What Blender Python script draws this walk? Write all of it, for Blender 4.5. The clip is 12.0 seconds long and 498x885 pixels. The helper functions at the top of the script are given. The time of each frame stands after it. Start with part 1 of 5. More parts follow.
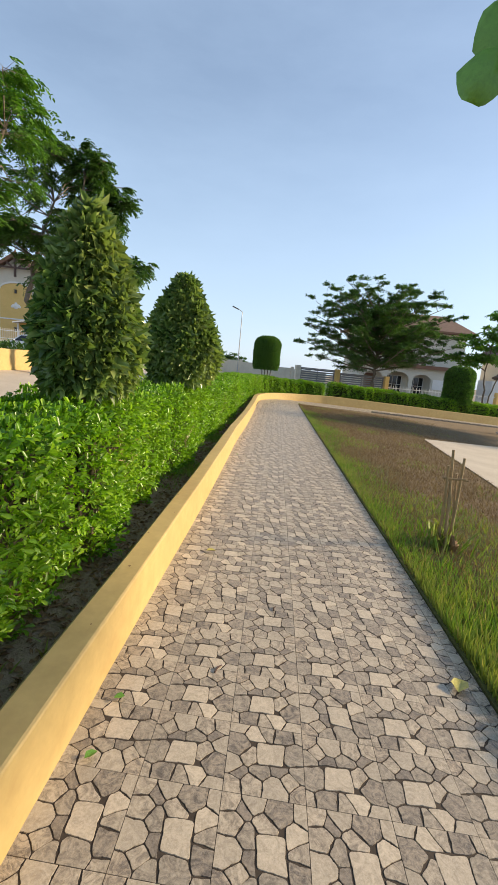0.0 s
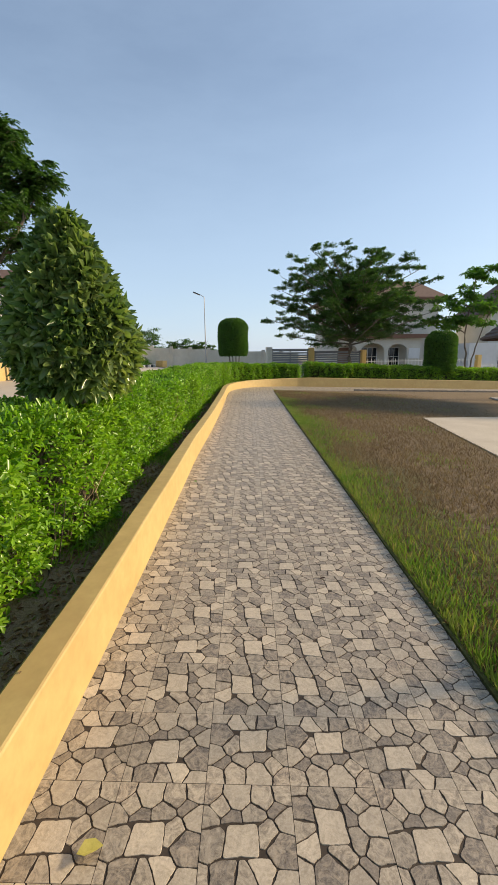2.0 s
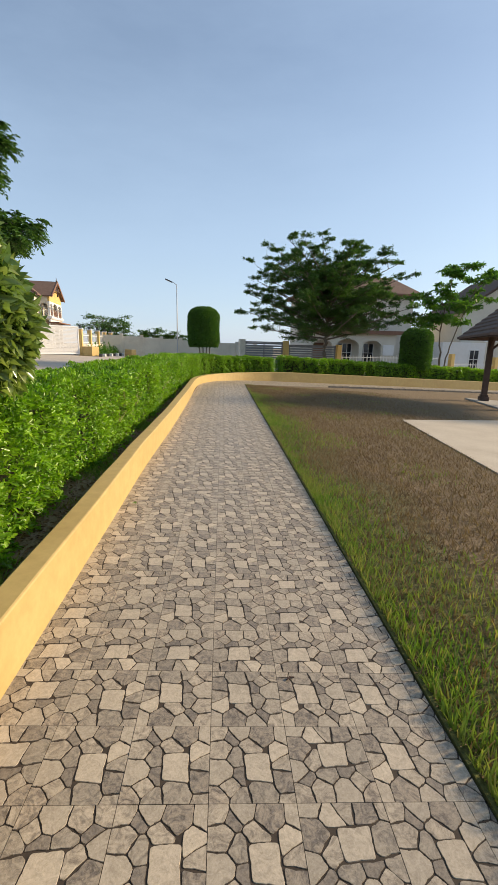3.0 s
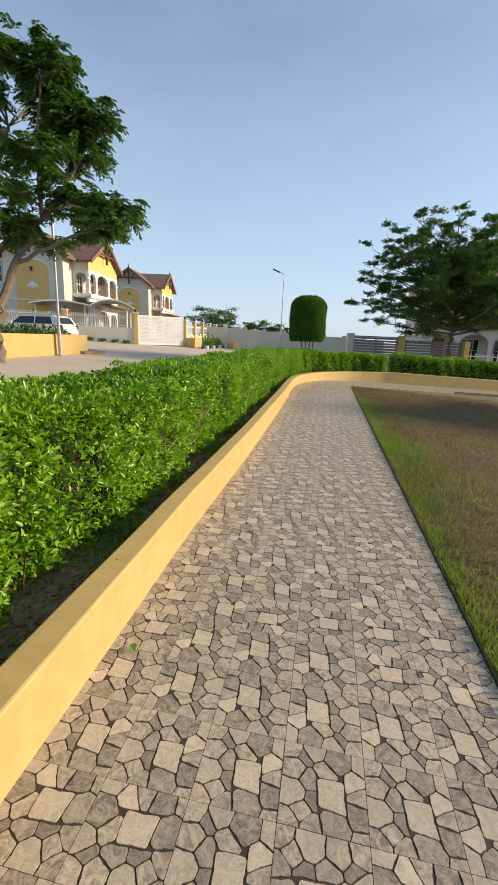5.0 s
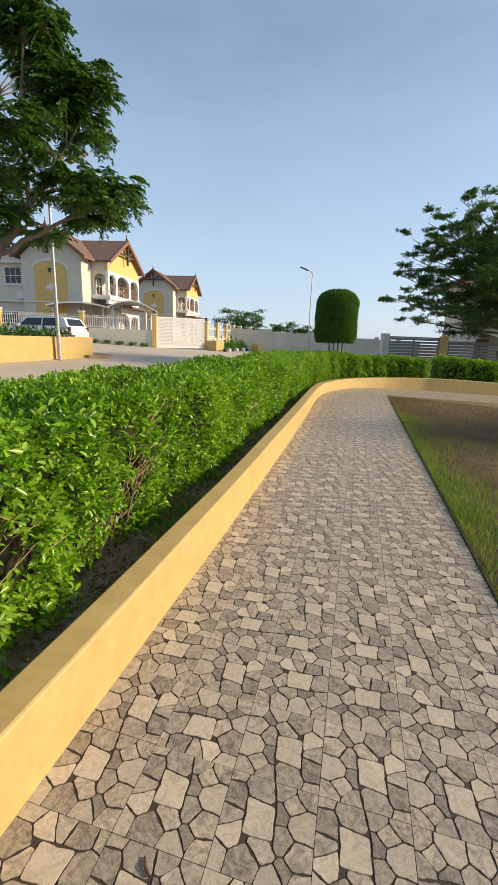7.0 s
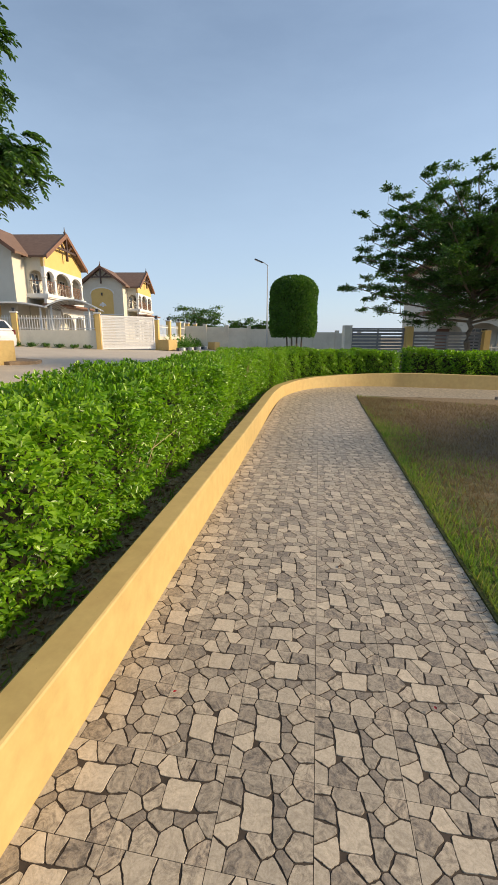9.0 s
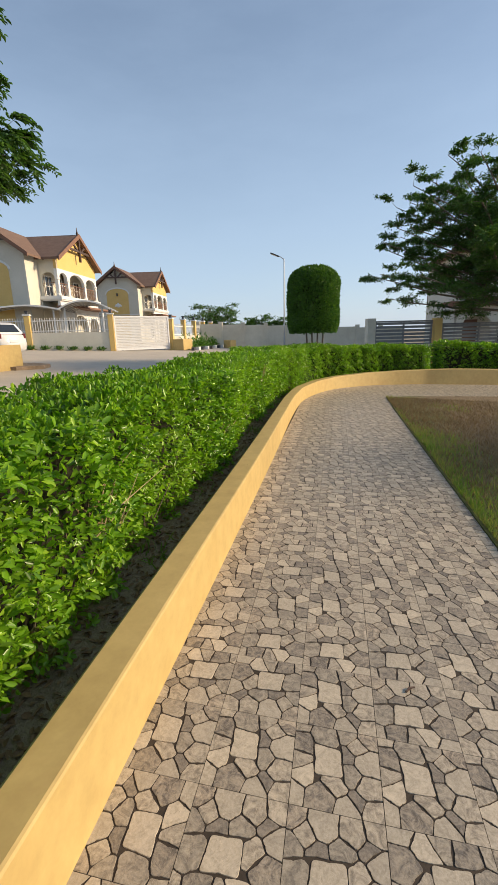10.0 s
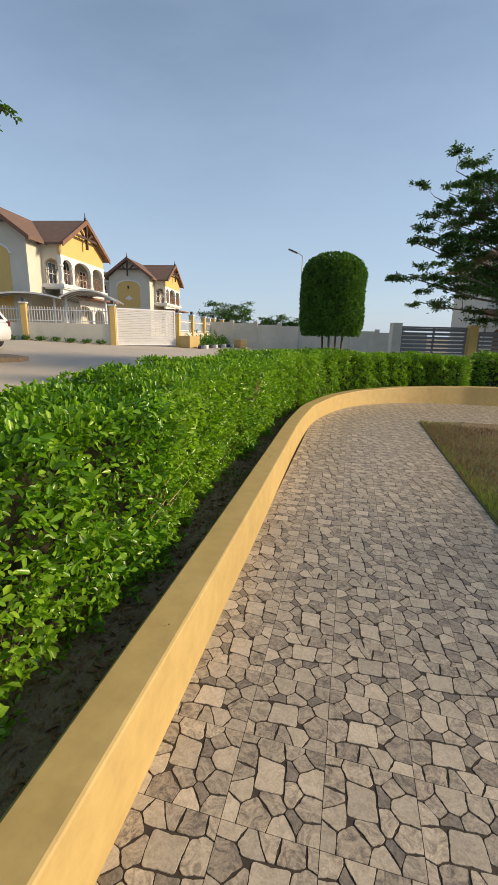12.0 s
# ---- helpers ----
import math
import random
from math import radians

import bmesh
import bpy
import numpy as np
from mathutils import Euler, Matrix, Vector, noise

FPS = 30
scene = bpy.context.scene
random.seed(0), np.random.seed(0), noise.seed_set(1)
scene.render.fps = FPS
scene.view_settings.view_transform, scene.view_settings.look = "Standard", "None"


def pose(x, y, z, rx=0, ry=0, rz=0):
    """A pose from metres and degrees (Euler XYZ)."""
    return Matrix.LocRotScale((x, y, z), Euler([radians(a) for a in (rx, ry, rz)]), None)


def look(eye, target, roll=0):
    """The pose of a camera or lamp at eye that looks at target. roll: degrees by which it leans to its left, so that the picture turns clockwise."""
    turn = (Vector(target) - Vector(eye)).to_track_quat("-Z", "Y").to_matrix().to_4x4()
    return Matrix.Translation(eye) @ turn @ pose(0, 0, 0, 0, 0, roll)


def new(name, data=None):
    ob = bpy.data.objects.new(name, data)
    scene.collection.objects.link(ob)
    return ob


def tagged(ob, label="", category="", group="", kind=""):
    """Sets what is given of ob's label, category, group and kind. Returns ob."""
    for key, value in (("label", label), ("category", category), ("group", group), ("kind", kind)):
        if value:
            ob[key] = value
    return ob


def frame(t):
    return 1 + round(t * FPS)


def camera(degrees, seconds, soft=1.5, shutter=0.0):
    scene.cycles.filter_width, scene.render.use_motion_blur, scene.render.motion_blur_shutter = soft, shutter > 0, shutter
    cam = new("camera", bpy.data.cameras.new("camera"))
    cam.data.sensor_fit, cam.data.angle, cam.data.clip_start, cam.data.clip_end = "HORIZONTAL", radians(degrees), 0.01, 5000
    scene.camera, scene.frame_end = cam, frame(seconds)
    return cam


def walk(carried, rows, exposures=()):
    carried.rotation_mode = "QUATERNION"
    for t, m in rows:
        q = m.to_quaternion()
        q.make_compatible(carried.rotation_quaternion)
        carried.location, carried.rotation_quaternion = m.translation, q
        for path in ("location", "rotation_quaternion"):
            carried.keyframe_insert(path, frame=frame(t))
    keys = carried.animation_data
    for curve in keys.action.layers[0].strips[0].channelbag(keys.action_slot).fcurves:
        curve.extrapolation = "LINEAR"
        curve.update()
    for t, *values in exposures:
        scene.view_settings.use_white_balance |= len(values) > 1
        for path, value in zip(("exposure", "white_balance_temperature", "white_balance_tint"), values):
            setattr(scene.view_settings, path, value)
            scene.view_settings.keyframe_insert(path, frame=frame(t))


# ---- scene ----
cam = camera(60.6, 12.0)
PATH = [
    (0, look((-0.311, 1.202, 1.456), (-0.403, 3.170, 1.112), 5.46)),
    (0.5, look((-0.285, 1.682, 1.434), (-0.381, 3.649, 1.087), 2.96)),
    (1, look((-0.290, 2.251, 1.463), (-0.402, 4.213, 1.095), 2.62)),
    (1.5, look((-0.268, 2.746, 1.468), (-0.136, 4.706, 1.092), 0.93)),
    (2, look((-0.187, 3.276, 1.470), (-0.186, 5.235, 1.069), -0.56)),
    (2.5, look((-0.128, 3.787, 1.458), (-0.104, 5.741, 1.032), 1.29)),
    (2.7, look((-0.078, 3.973, 1.460), (0.050, 5.922, 1.030), 1.33)),
    (4.3, look((0.043, 5.611, 1.472), (0.030, 7.559, 1.020), 3.62)),
    (4.5, look((0.034, 5.837, 1.509), (-0.131, 7.775, 1.046), 3.66)),
    (5, look((-0.019, 6.364, 1.505), (-0.346, 8.278, 1.026), 2.43)),
    (5.5, look((0.029, 6.949, 1.463), (-0.295, 8.865, 0.988), 2.24)),
    (6, look((-0.038, 7.496, 1.482), (-0.504, 9.379, 0.996), 2.27)),
    (6.5, look((-0.020, 8.032, 1.472), (-0.398, 9.938, 0.999), 0.50)),
    (6.7, look((-0.050, 8.269, 1.462), (-0.503, 10.160, 0.991), 2.38)),
    (8.3, look((-0.082, 9.946, 1.472), (-0.525, 11.834, 0.985), 1.08)),
    (8.5, look((-0.119, 10.152, 1.458), (-0.556, 12.041, 0.970), 1.31)),
    (9, look((-0.099, 10.668, 1.433), (-0.403, 12.586, 0.953), 0.14)),
    (9.5, look((-0.183, 11.178, 1.455), (-0.591, 13.075, 0.967), 0.86)),
    (10, look((-0.235, 11.648, 1.445), (-0.626, 13.547, 0.953), -1.47)),
    (10.5, look((-0.292, 12.167, 1.461), (-0.901, 14.005, 0.957), -0.75)),
    (11, look((-0.323, 12.714, 1.428), (-0.870, 14.572, 0.929), 1.85)),
    (11.5, look((-0.279, 13.225, 1.401), (-0.652, 15.129, 0.915), 0.73)),
    (12, look((-0.367, 13.789, 1.430), (-0.804, 15.678, 0.938), 1.28)),
]
walk(cam, PATH, [(0, 0.56, 7250, 14), (1.2, 0.56, 7250, 14), (2, 0.34, 7250, 14), (2.7, 0.33, 7250, 14), (5.5, 0.36, 7250, 14), (9.5, 0.25, 7250, 14), (12, 0.12, 7250, 14)])

# ---- world, sun, exposure ----
SUN_EL, SUN_AZ = radians(21), radians(77)      # azimuth clockwise from +y
world = bpy.data.worlds.new("sky")
scene.world = world
world.use_nodes = True
wn, wl = world.node_tree.nodes, world.node_tree.links
sky = wn.new("ShaderNodeTexSky")
sky.sky_type, sky.sun_disc = "NISHITA", False
sky.sun_elevation, sky.sun_rotation = SUN_EL, SUN_AZ
sky.air_density, sky.dust_density, sky.ozone_density = 1.0, 0.5, 1.6
cl_map = wn.new("ShaderNodeMapping")
cl_map.inputs["Scale"].default_value = (1.0, 1.0, 3.2)
wl.new(wn.new("ShaderNodeTexCoord").outputs["Generated"], cl_map.inputs["Vector"])
veil = wn.new("ShaderNodeTexNoise")
veil.inputs["Scale"].default_value, veil.inputs["Detail"].default_value, veil.inputs["Roughness"].default_value = 2.2, 7.0, 0.6
wl.new(cl_map.outputs["Vector"], veil.inputs["Vector"])
veil_ramp = wn.new("ShaderNodeValToRGB")
veil_ramp.color_ramp.elements[0].position, veil_ramp.color_ramp.elements[0].color = 0.42, (0.05, 0.05, 0.05, 1)
veil_ramp.color_ramp.elements[1].position, veil_ramp.color_ramp.elements[1].color = 0.80, (0.24, 0.24, 0.24, 1)
wl.new(veil.outputs["Fac"], veil_ramp.inputs["Fac"])
hazy = wn.new("ShaderNodeMix")
hazy.data_type = "RGBA"
hazy.inputs["B"].default_value = (2.55, 3.75, 5.4, 1)
# haze thickens towards the horizon all round
height = wn.new("ShaderNodeSeparateXYZ")
wl.new(wn.new("ShaderNodeTexCoord").outputs["Generated"], height.inputs["Vector"])
thick = wn.new("ShaderNodeMapRange")
thick.inputs["From Min"].default_value, thick.inputs["From Max"].default_value = 0.0, 0.5
thick.inputs["To Min"].default_value, thick.inputs["To Max"].default_value = 0.70, 0.14
wl.new(height.outputs["Z"], thick.inputs["Value"])
haze_sum = wn.new("ShaderNodeMath")
haze_sum.operation, haze_sum.use_clamp = "ADD", True
wl.new(veil_ramp.outputs["Color"], haze_sum.inputs[0])
wl.new(thick.outputs["Result"], haze_sum.inputs[1])
wl.new(haze_sum.outputs["Value"], hazy.inputs["Factor"])
wl.new(sky.outputs["Color"], hazy.inputs["A"])
wl.new(hazy.outputs["Result"], wn["Background"].inputs["Color"])
wn["Background"].inputs["Strength"].default_value = 0.15
sun_data = bpy.data.lights.new("sun", "SUN")
sun_data.energy, sun_data.angle, sun_data.color = 4.4, radians(8.0), (1.0, 0.85, 0.62)
sun = new("sun", sun_data)
sun_dir = Vector((math.sin(SUN_AZ) * math.cos(SUN_EL), math.cos(SUN_AZ) * math.cos(SUN_EL), math.sin(SUN_EL)))
sun.matrix_world = look(sun_dir * 60, (0, 0, 0))


# ---- material helpers ----
def nodes_of(name):
    m = bpy.data.materials.new(name)
    m.use_nodes = True
    return m, m.node_tree.nodes, m.node_tree.links, m.node_tree.nodes["Principled BSDF"]


def noise_node(n, l, scale, detail=4.0, rough=0.6, vec=None, dist=0.0):
    t = n.new("ShaderNodeTexNoise")
    t.inputs["Scale"].default_value, t.inputs["Detail"].default_value = scale, detail
    t.inputs["Roughness"].default_value, t.inputs["Distortion"].default_value = rough, dist
    if vec is not None:
        l.new(vec, t.inputs["Vector"])
    return t.outputs["Fac"]


def ramp_node(n, l, fac, stops):
    r = n.new("ShaderNodeValToRGB")
    e = r.color_ramp.elements
    while len(e) < len(stops):
        e.new(0.5)
    for k, (p, c) in enumerate(stops):
        e[k].position, e[k].color = p, (*c, 1) if len(c) == 3 else c
    l.new(fac, r.inputs["Fac"])
    return r.outputs["Color"]


def mix_node(n, l, fac, a, b, mode="MIX"):
    m = n.new("ShaderNodeMix")
    m.data_type, m.blend_type = "RGBA", mode
    for sock, v in ((m.inputs["Factor"], fac), (m.inputs["A"], a), (m.inputs["B"], b)):
        if isinstance(v, (int, float)):
            sock.default_value = v
        elif isinstance(v, tuple):
            sock.default_value = (*v, 1)
        else:
            l.new(v, sock)
    return m.outputs["Result"]


def bump_node(n, l, height, p, strength=0.3, dist=0.01):
    b = n.new("ShaderNodeBump")
    b.inputs["Strength"].default_value, b.inputs["Distance"].default_value = strength, dist
    l.new(height, b.inputs["Height"])
    l.new(b.outputs["Normal"], p.inputs["Normal"])


def rough_mat(name, dark, light, scale=6.0, fine=60.0, rough=0.8, bump=0.25, bdist=0.01, metal=0.0, stain=None):
    """Two scales of variation between two tones, with fine relief."""
    m, n, l, p = nodes_of(name)
    vec = n.new("ShaderNodeNewGeometry").outputs["Position"]
    a, b = noise_node(n, l, scale, 5, 0.65, vec), noise_node(n, l, fine, 4, 0.7, vec)
    col = ramp_node(n, l, a, [(0.3, dark), (0.7, light)])
    col = mix_node(n, l, 0.35, col, ramp_node(n, l, b, [(0.3, tuple(c * 0.7 for c in dark)), (0.7, tuple(min(1, c * 1.15) for c in light))]))
    if stain:
        s = noise_node(n, l, scale * 0.35, 6, 0.7, vec, 1.5)
        col = mix_node(n, l, ramp_node(n, l, s, [(0.52, (0, 0, 0)), (0.75, (0.8, 0.8, 0.8))]), col, stain)
    l.new(col, p.inputs["Base Color"])
    p.inputs["Roughness"].default_value, p.inputs["Metallic"].default_value = rough, metal
    if bump:
        bump_node(n, l, b, p, bump, bdist)
    return m


def leaf_mat(name, stops, rough=0.42, trans=0.35):
    """Leaves: a tone of its own for each leaf, light shining through."""
    m, n, l, p = nodes_of(name)
    g = n.new("ShaderNodeNewGeometry")
    col = ramp_node(n, l, g.outputs["Random Per Island"], stops)
    big = noise_node(n, l, 1.3, 3, 0.6, g.outputs["Position"])
    col = mix_node(n, l, ramp_node(n, l, big, [(0.35, (0, 0, 0)), (0.7, (0.5, 0.5, 0.5))]), col, stops[-1][1])
    l.new(col, p.inputs["Base Color"])
    p.inputs["Roughness"].default_value = rough
    t = n.new("ShaderNodeBsdfTranslucent")
    bright = mix_node(n, l, 1.0, col, (1.25, 1.35, 0.7), "MULTIPLY")
    l.new(bright, t.inputs["Color"])
    mx = n.new("ShaderNodeMixShader")
    mx.inputs["Fac"].default_value = trans
    l.new(p.outputs["BSDF"], mx.inputs[1])
    l.new(t.outputs["BSDF"], mx.inputs[2])
    l.new(mx.outputs["Shader"], n["Material Output"].inputs["Surface"])
    return m


def stone_mat(name, dark, light):
    """Glazed print of one stone, a little different on each tile and each stone."""
    m, n, l, p = nodes_of(name)
    g = n.new("ShaderNodeNewGeometry")
    tile = n.new("ShaderNodeObjectInfo").outputs["Random"]
    veins = noise_node(n, l, 19, 9, 0.74, g.outputs["Position"], 2.2)
    col = ramp_node(n, l, veins, [(0.40, dark), (0.50, tuple(0.45 * a + 0.55 * b for a, b in zip(dark, light))), (0.60, light)])
    crack = noise_node(n, l, 42, 6, 0.8, g.outputs["Position"], 3.4)
    col = mix_node(n, l, ramp_node(n, l, crack, [(0.57, (0, 0, 0)), (0.66, (0.7, 0.7, 0.7))]), col, tuple(c * 1.3 for c in light))
    col = mix_node(n, l, ramp_node(n, l, crack, [(0.34, (0.6, 0.6, 0.6)), (0.42, (0, 0, 0))]), col, tuple(c * 0.55 for c in dark))
    isl = ramp_node(n, l, g.outputs["Random Per Island"], [(0.0, (0.74, 0.73, 0.72)), (1.0, (1.16, 1.14, 1.12))])
    col = mix_node(n, l, 1.0, col, isl, "MULTIPLY")
    col = mix_node(n, l, 1.0, col, ramp_node(n, l, tile, [(0.0, (0.93, 0.93, 0.93)), (1.0, (1.06, 1.05, 1.04))]), "MULTIPLY")
    fine = noise_node(n, l, 140, 3, 0.7, g.outputs["Position"])
    col = mix_node(n, l, 0.18, col, ramp_node(n, l, fine, [(0.3, (0.1, 0.09, 0.08)), (0.75, (0.75, 0.72, 0.68))]))
    dirt = noise_node(n, l, 1.1, 5, 0.7, g.outputs["Position"], 0.8)
    col = mix_node(n, l, ramp_node(n, l, dirt, [(0.5, (0, 0, 0)), (0.8, (0.35, 0.35, 0.35))]), col, (0.26, 0.21, 0.16))
    l.new(col, p.inputs["Base Color"])
    p.inputs["Roughness"].default_value = 0.46
    bump_node(n, l, veins, p, 0.12, 0.004)
    return m


M = {
    "stone_light": stone_mat("stone_light", (0.38, 0.318, 0.232), (0.55, 0.470, 0.355)),
    "stone_mid": stone_mat("stone_mid", (0.20, 0.160, 0.112), (0.52, 0.440, 0.328)),
    "stone_brown": stone_mat("stone_brown", (0.092, 0.068, 0.046), (0.43, 0.352, 0.255)),
    "stone_dark": stone_mat("stone_dark", (0.085, 0.066, 0.046), (0.23, 0.186, 0.136)),
    "joint": rough_mat("joint", (0.028, 0.020, 0.014), (0.062, 0.045, 0.033), 9, 90, 0.85, 0.1),
    "yellow": rough_mat("yellow_paint", (0.475, 0.332, 0.122), (0.54, 0.392, 0.158), 1.6, 9, 0.62, 0.03, 0.004, stain=(0.45, 0.29, 0.11)),
    "yellow_dull": rough_mat("yellow_render", (0.66, 0.44, 0.14), (0.74, 0.51, 0.19), 1.2, 30, 0.75, 0.1),
    "cream": rough_mat("cream_render", (0.58, 0.545, 0.455), (0.68, 0.645, 0.55), 0.8, 25, 0.8, 0.1),
    "white": rough_mat("white_paint", (0.70, 0.70, 0.67), (0.80, 0.80, 0.78), 2.0, 40, 0.6, 0.05),
    "grey_wall": rough_mat("grey_render", (0.60, 0.56, 0.46), (0.72, 0.68, 0.57), 0.9, 30, 0.85, 0.1, stain=(0.44, 0.41, 0.34)),
    "boundary": rough_mat("boundary_render", (0.62, 0.56, 0.44), (0.74, 0.68, 0.55), 0.9, 30, 0.85, 0.1, stain=(0.50, 0.45, 0.36)),
    "roof": rough_mat("roof_shingle", (0.13, 0.075, 0.054), (0.22, 0.138, 0.098), 3.0, 30, 0.85, 0.3),
    "fascia": rough_mat("fascia", (0.17, 0.08, 0.05), (0.25, 0.13, 0.08), 3.0, 40, 0.7, 0.1),
    "thatch": rough_mat("gazebo_shingle", (0.07, 0.045, 0.035), (0.16, 0.11, 0.085), 4.0, 50, 0.9, 0.4),
    "dark_wood": rough_mat("dark_wood", (0.045, 0.025, 0.018), (0.10, 0.055, 0.04), 5.0, 50, 0.6, 0.2),
    "bark": rough_mat("bark", (0.11, 0.085, 0.06), (0.24, 0.19, 0.14), 8.0, 60, 0.9, 0.6, 0.02),
    "cane": rough_mat("dry_cane", (0.24, 0.16, 0.08), (0.42, 0.31, 0.17), 12.0, 90, 0.7, 0.3),
    "soil": rough_mat("soil", (0.19, 0.128, 0.080), (0.41, 0.30, 0.195), 5.0, 45, 0.95, 0.8, 0.03),
    "earth": rough_mat("earth", (0.20, 0.15, 0.10), (0.32, 0.26, 0.18), 0.3, 8, 0.95, 0.4, 0.03),
    "sand": rough_mat("sand", (0.44, 0.37, 0.28), (0.58, 0.51, 0.40), 1.2, 50, 0.95, 0.4, 0.01),
    "road": rough_mat("road", (0.45, 0.385, 0.305), (0.57, 0.495, 0.40), 0.5, 40, 0.9, 0.3, stain=(0.42, 0.36, 0.28)),
    "kerb_stone": rough_mat("kerb_stone", (0.13, 0.115, 0.095), (0.30, 0.27, 0.23), 5.0, 40, 0.9, 0.5),
    "concrete": rough_mat("concrete", (0.36, 0.34, 0.30), (0.46, 0.44, 0.40), 1.5, 50, 0.9, 0.2),
    "steel": rough_mat("galvanised", (0.36, 0.37, 0.38), (0.50, 0.51, 0.52), 6.0, 80, 0.45, 0.05, metal=0.6),
    "dark_metal": rough_mat("dark_metal", (0.035, 0.037, 0.04), (0.07, 0.072, 0.078), 6.0, 60, 0.45, 0.05),
    "slat": rough_mat("slat_grey", (0.16, 0.165, 0.175), (0.24, 0.245, 0.255), 4.0, 60, 0.5, 0.05),
    "gate": rough_mat("gate_white", (0.70, 0.71, 0.72), (0.80, 0.81, 0.82), 3.0, 50, 0.4, 0.05),
    "car": rough_mat("car_white", (0.72, 0.72, 0.72), (0.80, 0.80, 0.80), 3.0, 50, 0.25, 0.0),
    "rubber": rough_mat("rubber", (0.02, 0.02, 0.02), (0.035, 0.035, 0.035), 8.0, 50, 0.85, 0.1),
    "tail_lens": rough_mat("tail_lens", (0.12, 0.015, 0.015), (0.16, 0.025, 0.025), 8.0, 50, 0.2, 0.0),
    "red_lens": rough_mat("red_lens", (0.35, 0.02, 0.02), (0.45, 0.03, 0.03), 8.0, 50, 0.25, 0.0),
    "hedge": leaf_mat("hedge_leaf", [(0.0, (0.034, 0.100, 0.008)), (0.35, (0.080, 0.225, 0.012)), (0.75, (0.17, 0.39, 0.022)), (1.0, (0.34, 0.54, 0.05))], 0.30, 0.40),
    # near-black colour stands in for the shade deep inside hedges and shrubs
    "core_shade": rough_mat("core_shade", (0.010, 0.011, 0.005), (0.030, 0.028, 0.012), 14, 80, 0.95, 0.5, 0.03),
    "cone": leaf_mat("cone_leaf", [(0.0, (0.038, 0.092, 0.026)), (0.4, (0.088, 0.18, 0.044)), (0.8, (0.18, 0.29, 0.08)), (1.0, (0.34, 0.40, 0.14))], 0.22, 0.28),
    "ficus": leaf_mat("clipped_leaf", [(0.0, (0.028, 0.088, 0.014)), (0.5, (0.058, 0.16, 0.022)), (1.0, (0.12, 0.25, 0.036))], 0.38, 0.28),
    "tree_dark": leaf_mat("dark_leaf", [(0.0, (0.025, 0.075, 0.016)), (0.5, (0.048, 0.13, 0.024)), (1.0, (0.10, 0.21, 0.036))], 0.45, 0.32),
    "tree_light": leaf_mat("light_leaf", [(0.0, (0.040, 0.13, 0.016)), (0.5, (0.07, 0.20, 0.022)), (1.0, (0.13, 0.28, 0.035))], 0.45, 0.35),
    "grass": leaf_mat("grass_blade", [(0.0, (0.078, 0.192, 0.018)), (0.5, (0.143, 0.282, 0.028)), (0.85, (0.247, 0.320, 0.060)), (1.0, (0.390, 0.333, 0.120))], 0.6, 0.3),
    "dry_grass": leaf_mat("dry_blade", [(0.0, (0.11, 0.06, 0.03)), (0.5, (0.20, 0.12, 0.06)), (1.0, (0.32, 0.23, 0.12))], 0.8, 0.2),
    "dry_leaf": rough_mat("dry_leaf", (0.16, 0.08, 0.035), (0.32, 0.19, 0.09), 20, 90, 0.8, 0.2),
    "yellow_leaf": rough_mat("yellow_leaf", (0.40, 0.36, 0.07), (0.55, 0.48, 0.13), 30, 90, 0.5, 0.2),
    "green_leaf": rough_mat("green_leaf", (0.09, 0.24, 0.03), (0.15, 0.34, 0.05), 20, 90, 0.4, 0.2),
}


def glass_mat():
    m, n, l, p = nodes_of("window_glass")
    p.inputs["Base Color"].default_value = (0.02, 0.025, 0.03, 1)
    p.inputs["Roughness"].default_value = 0.06
    return m


M["glass"] = glass_mat()


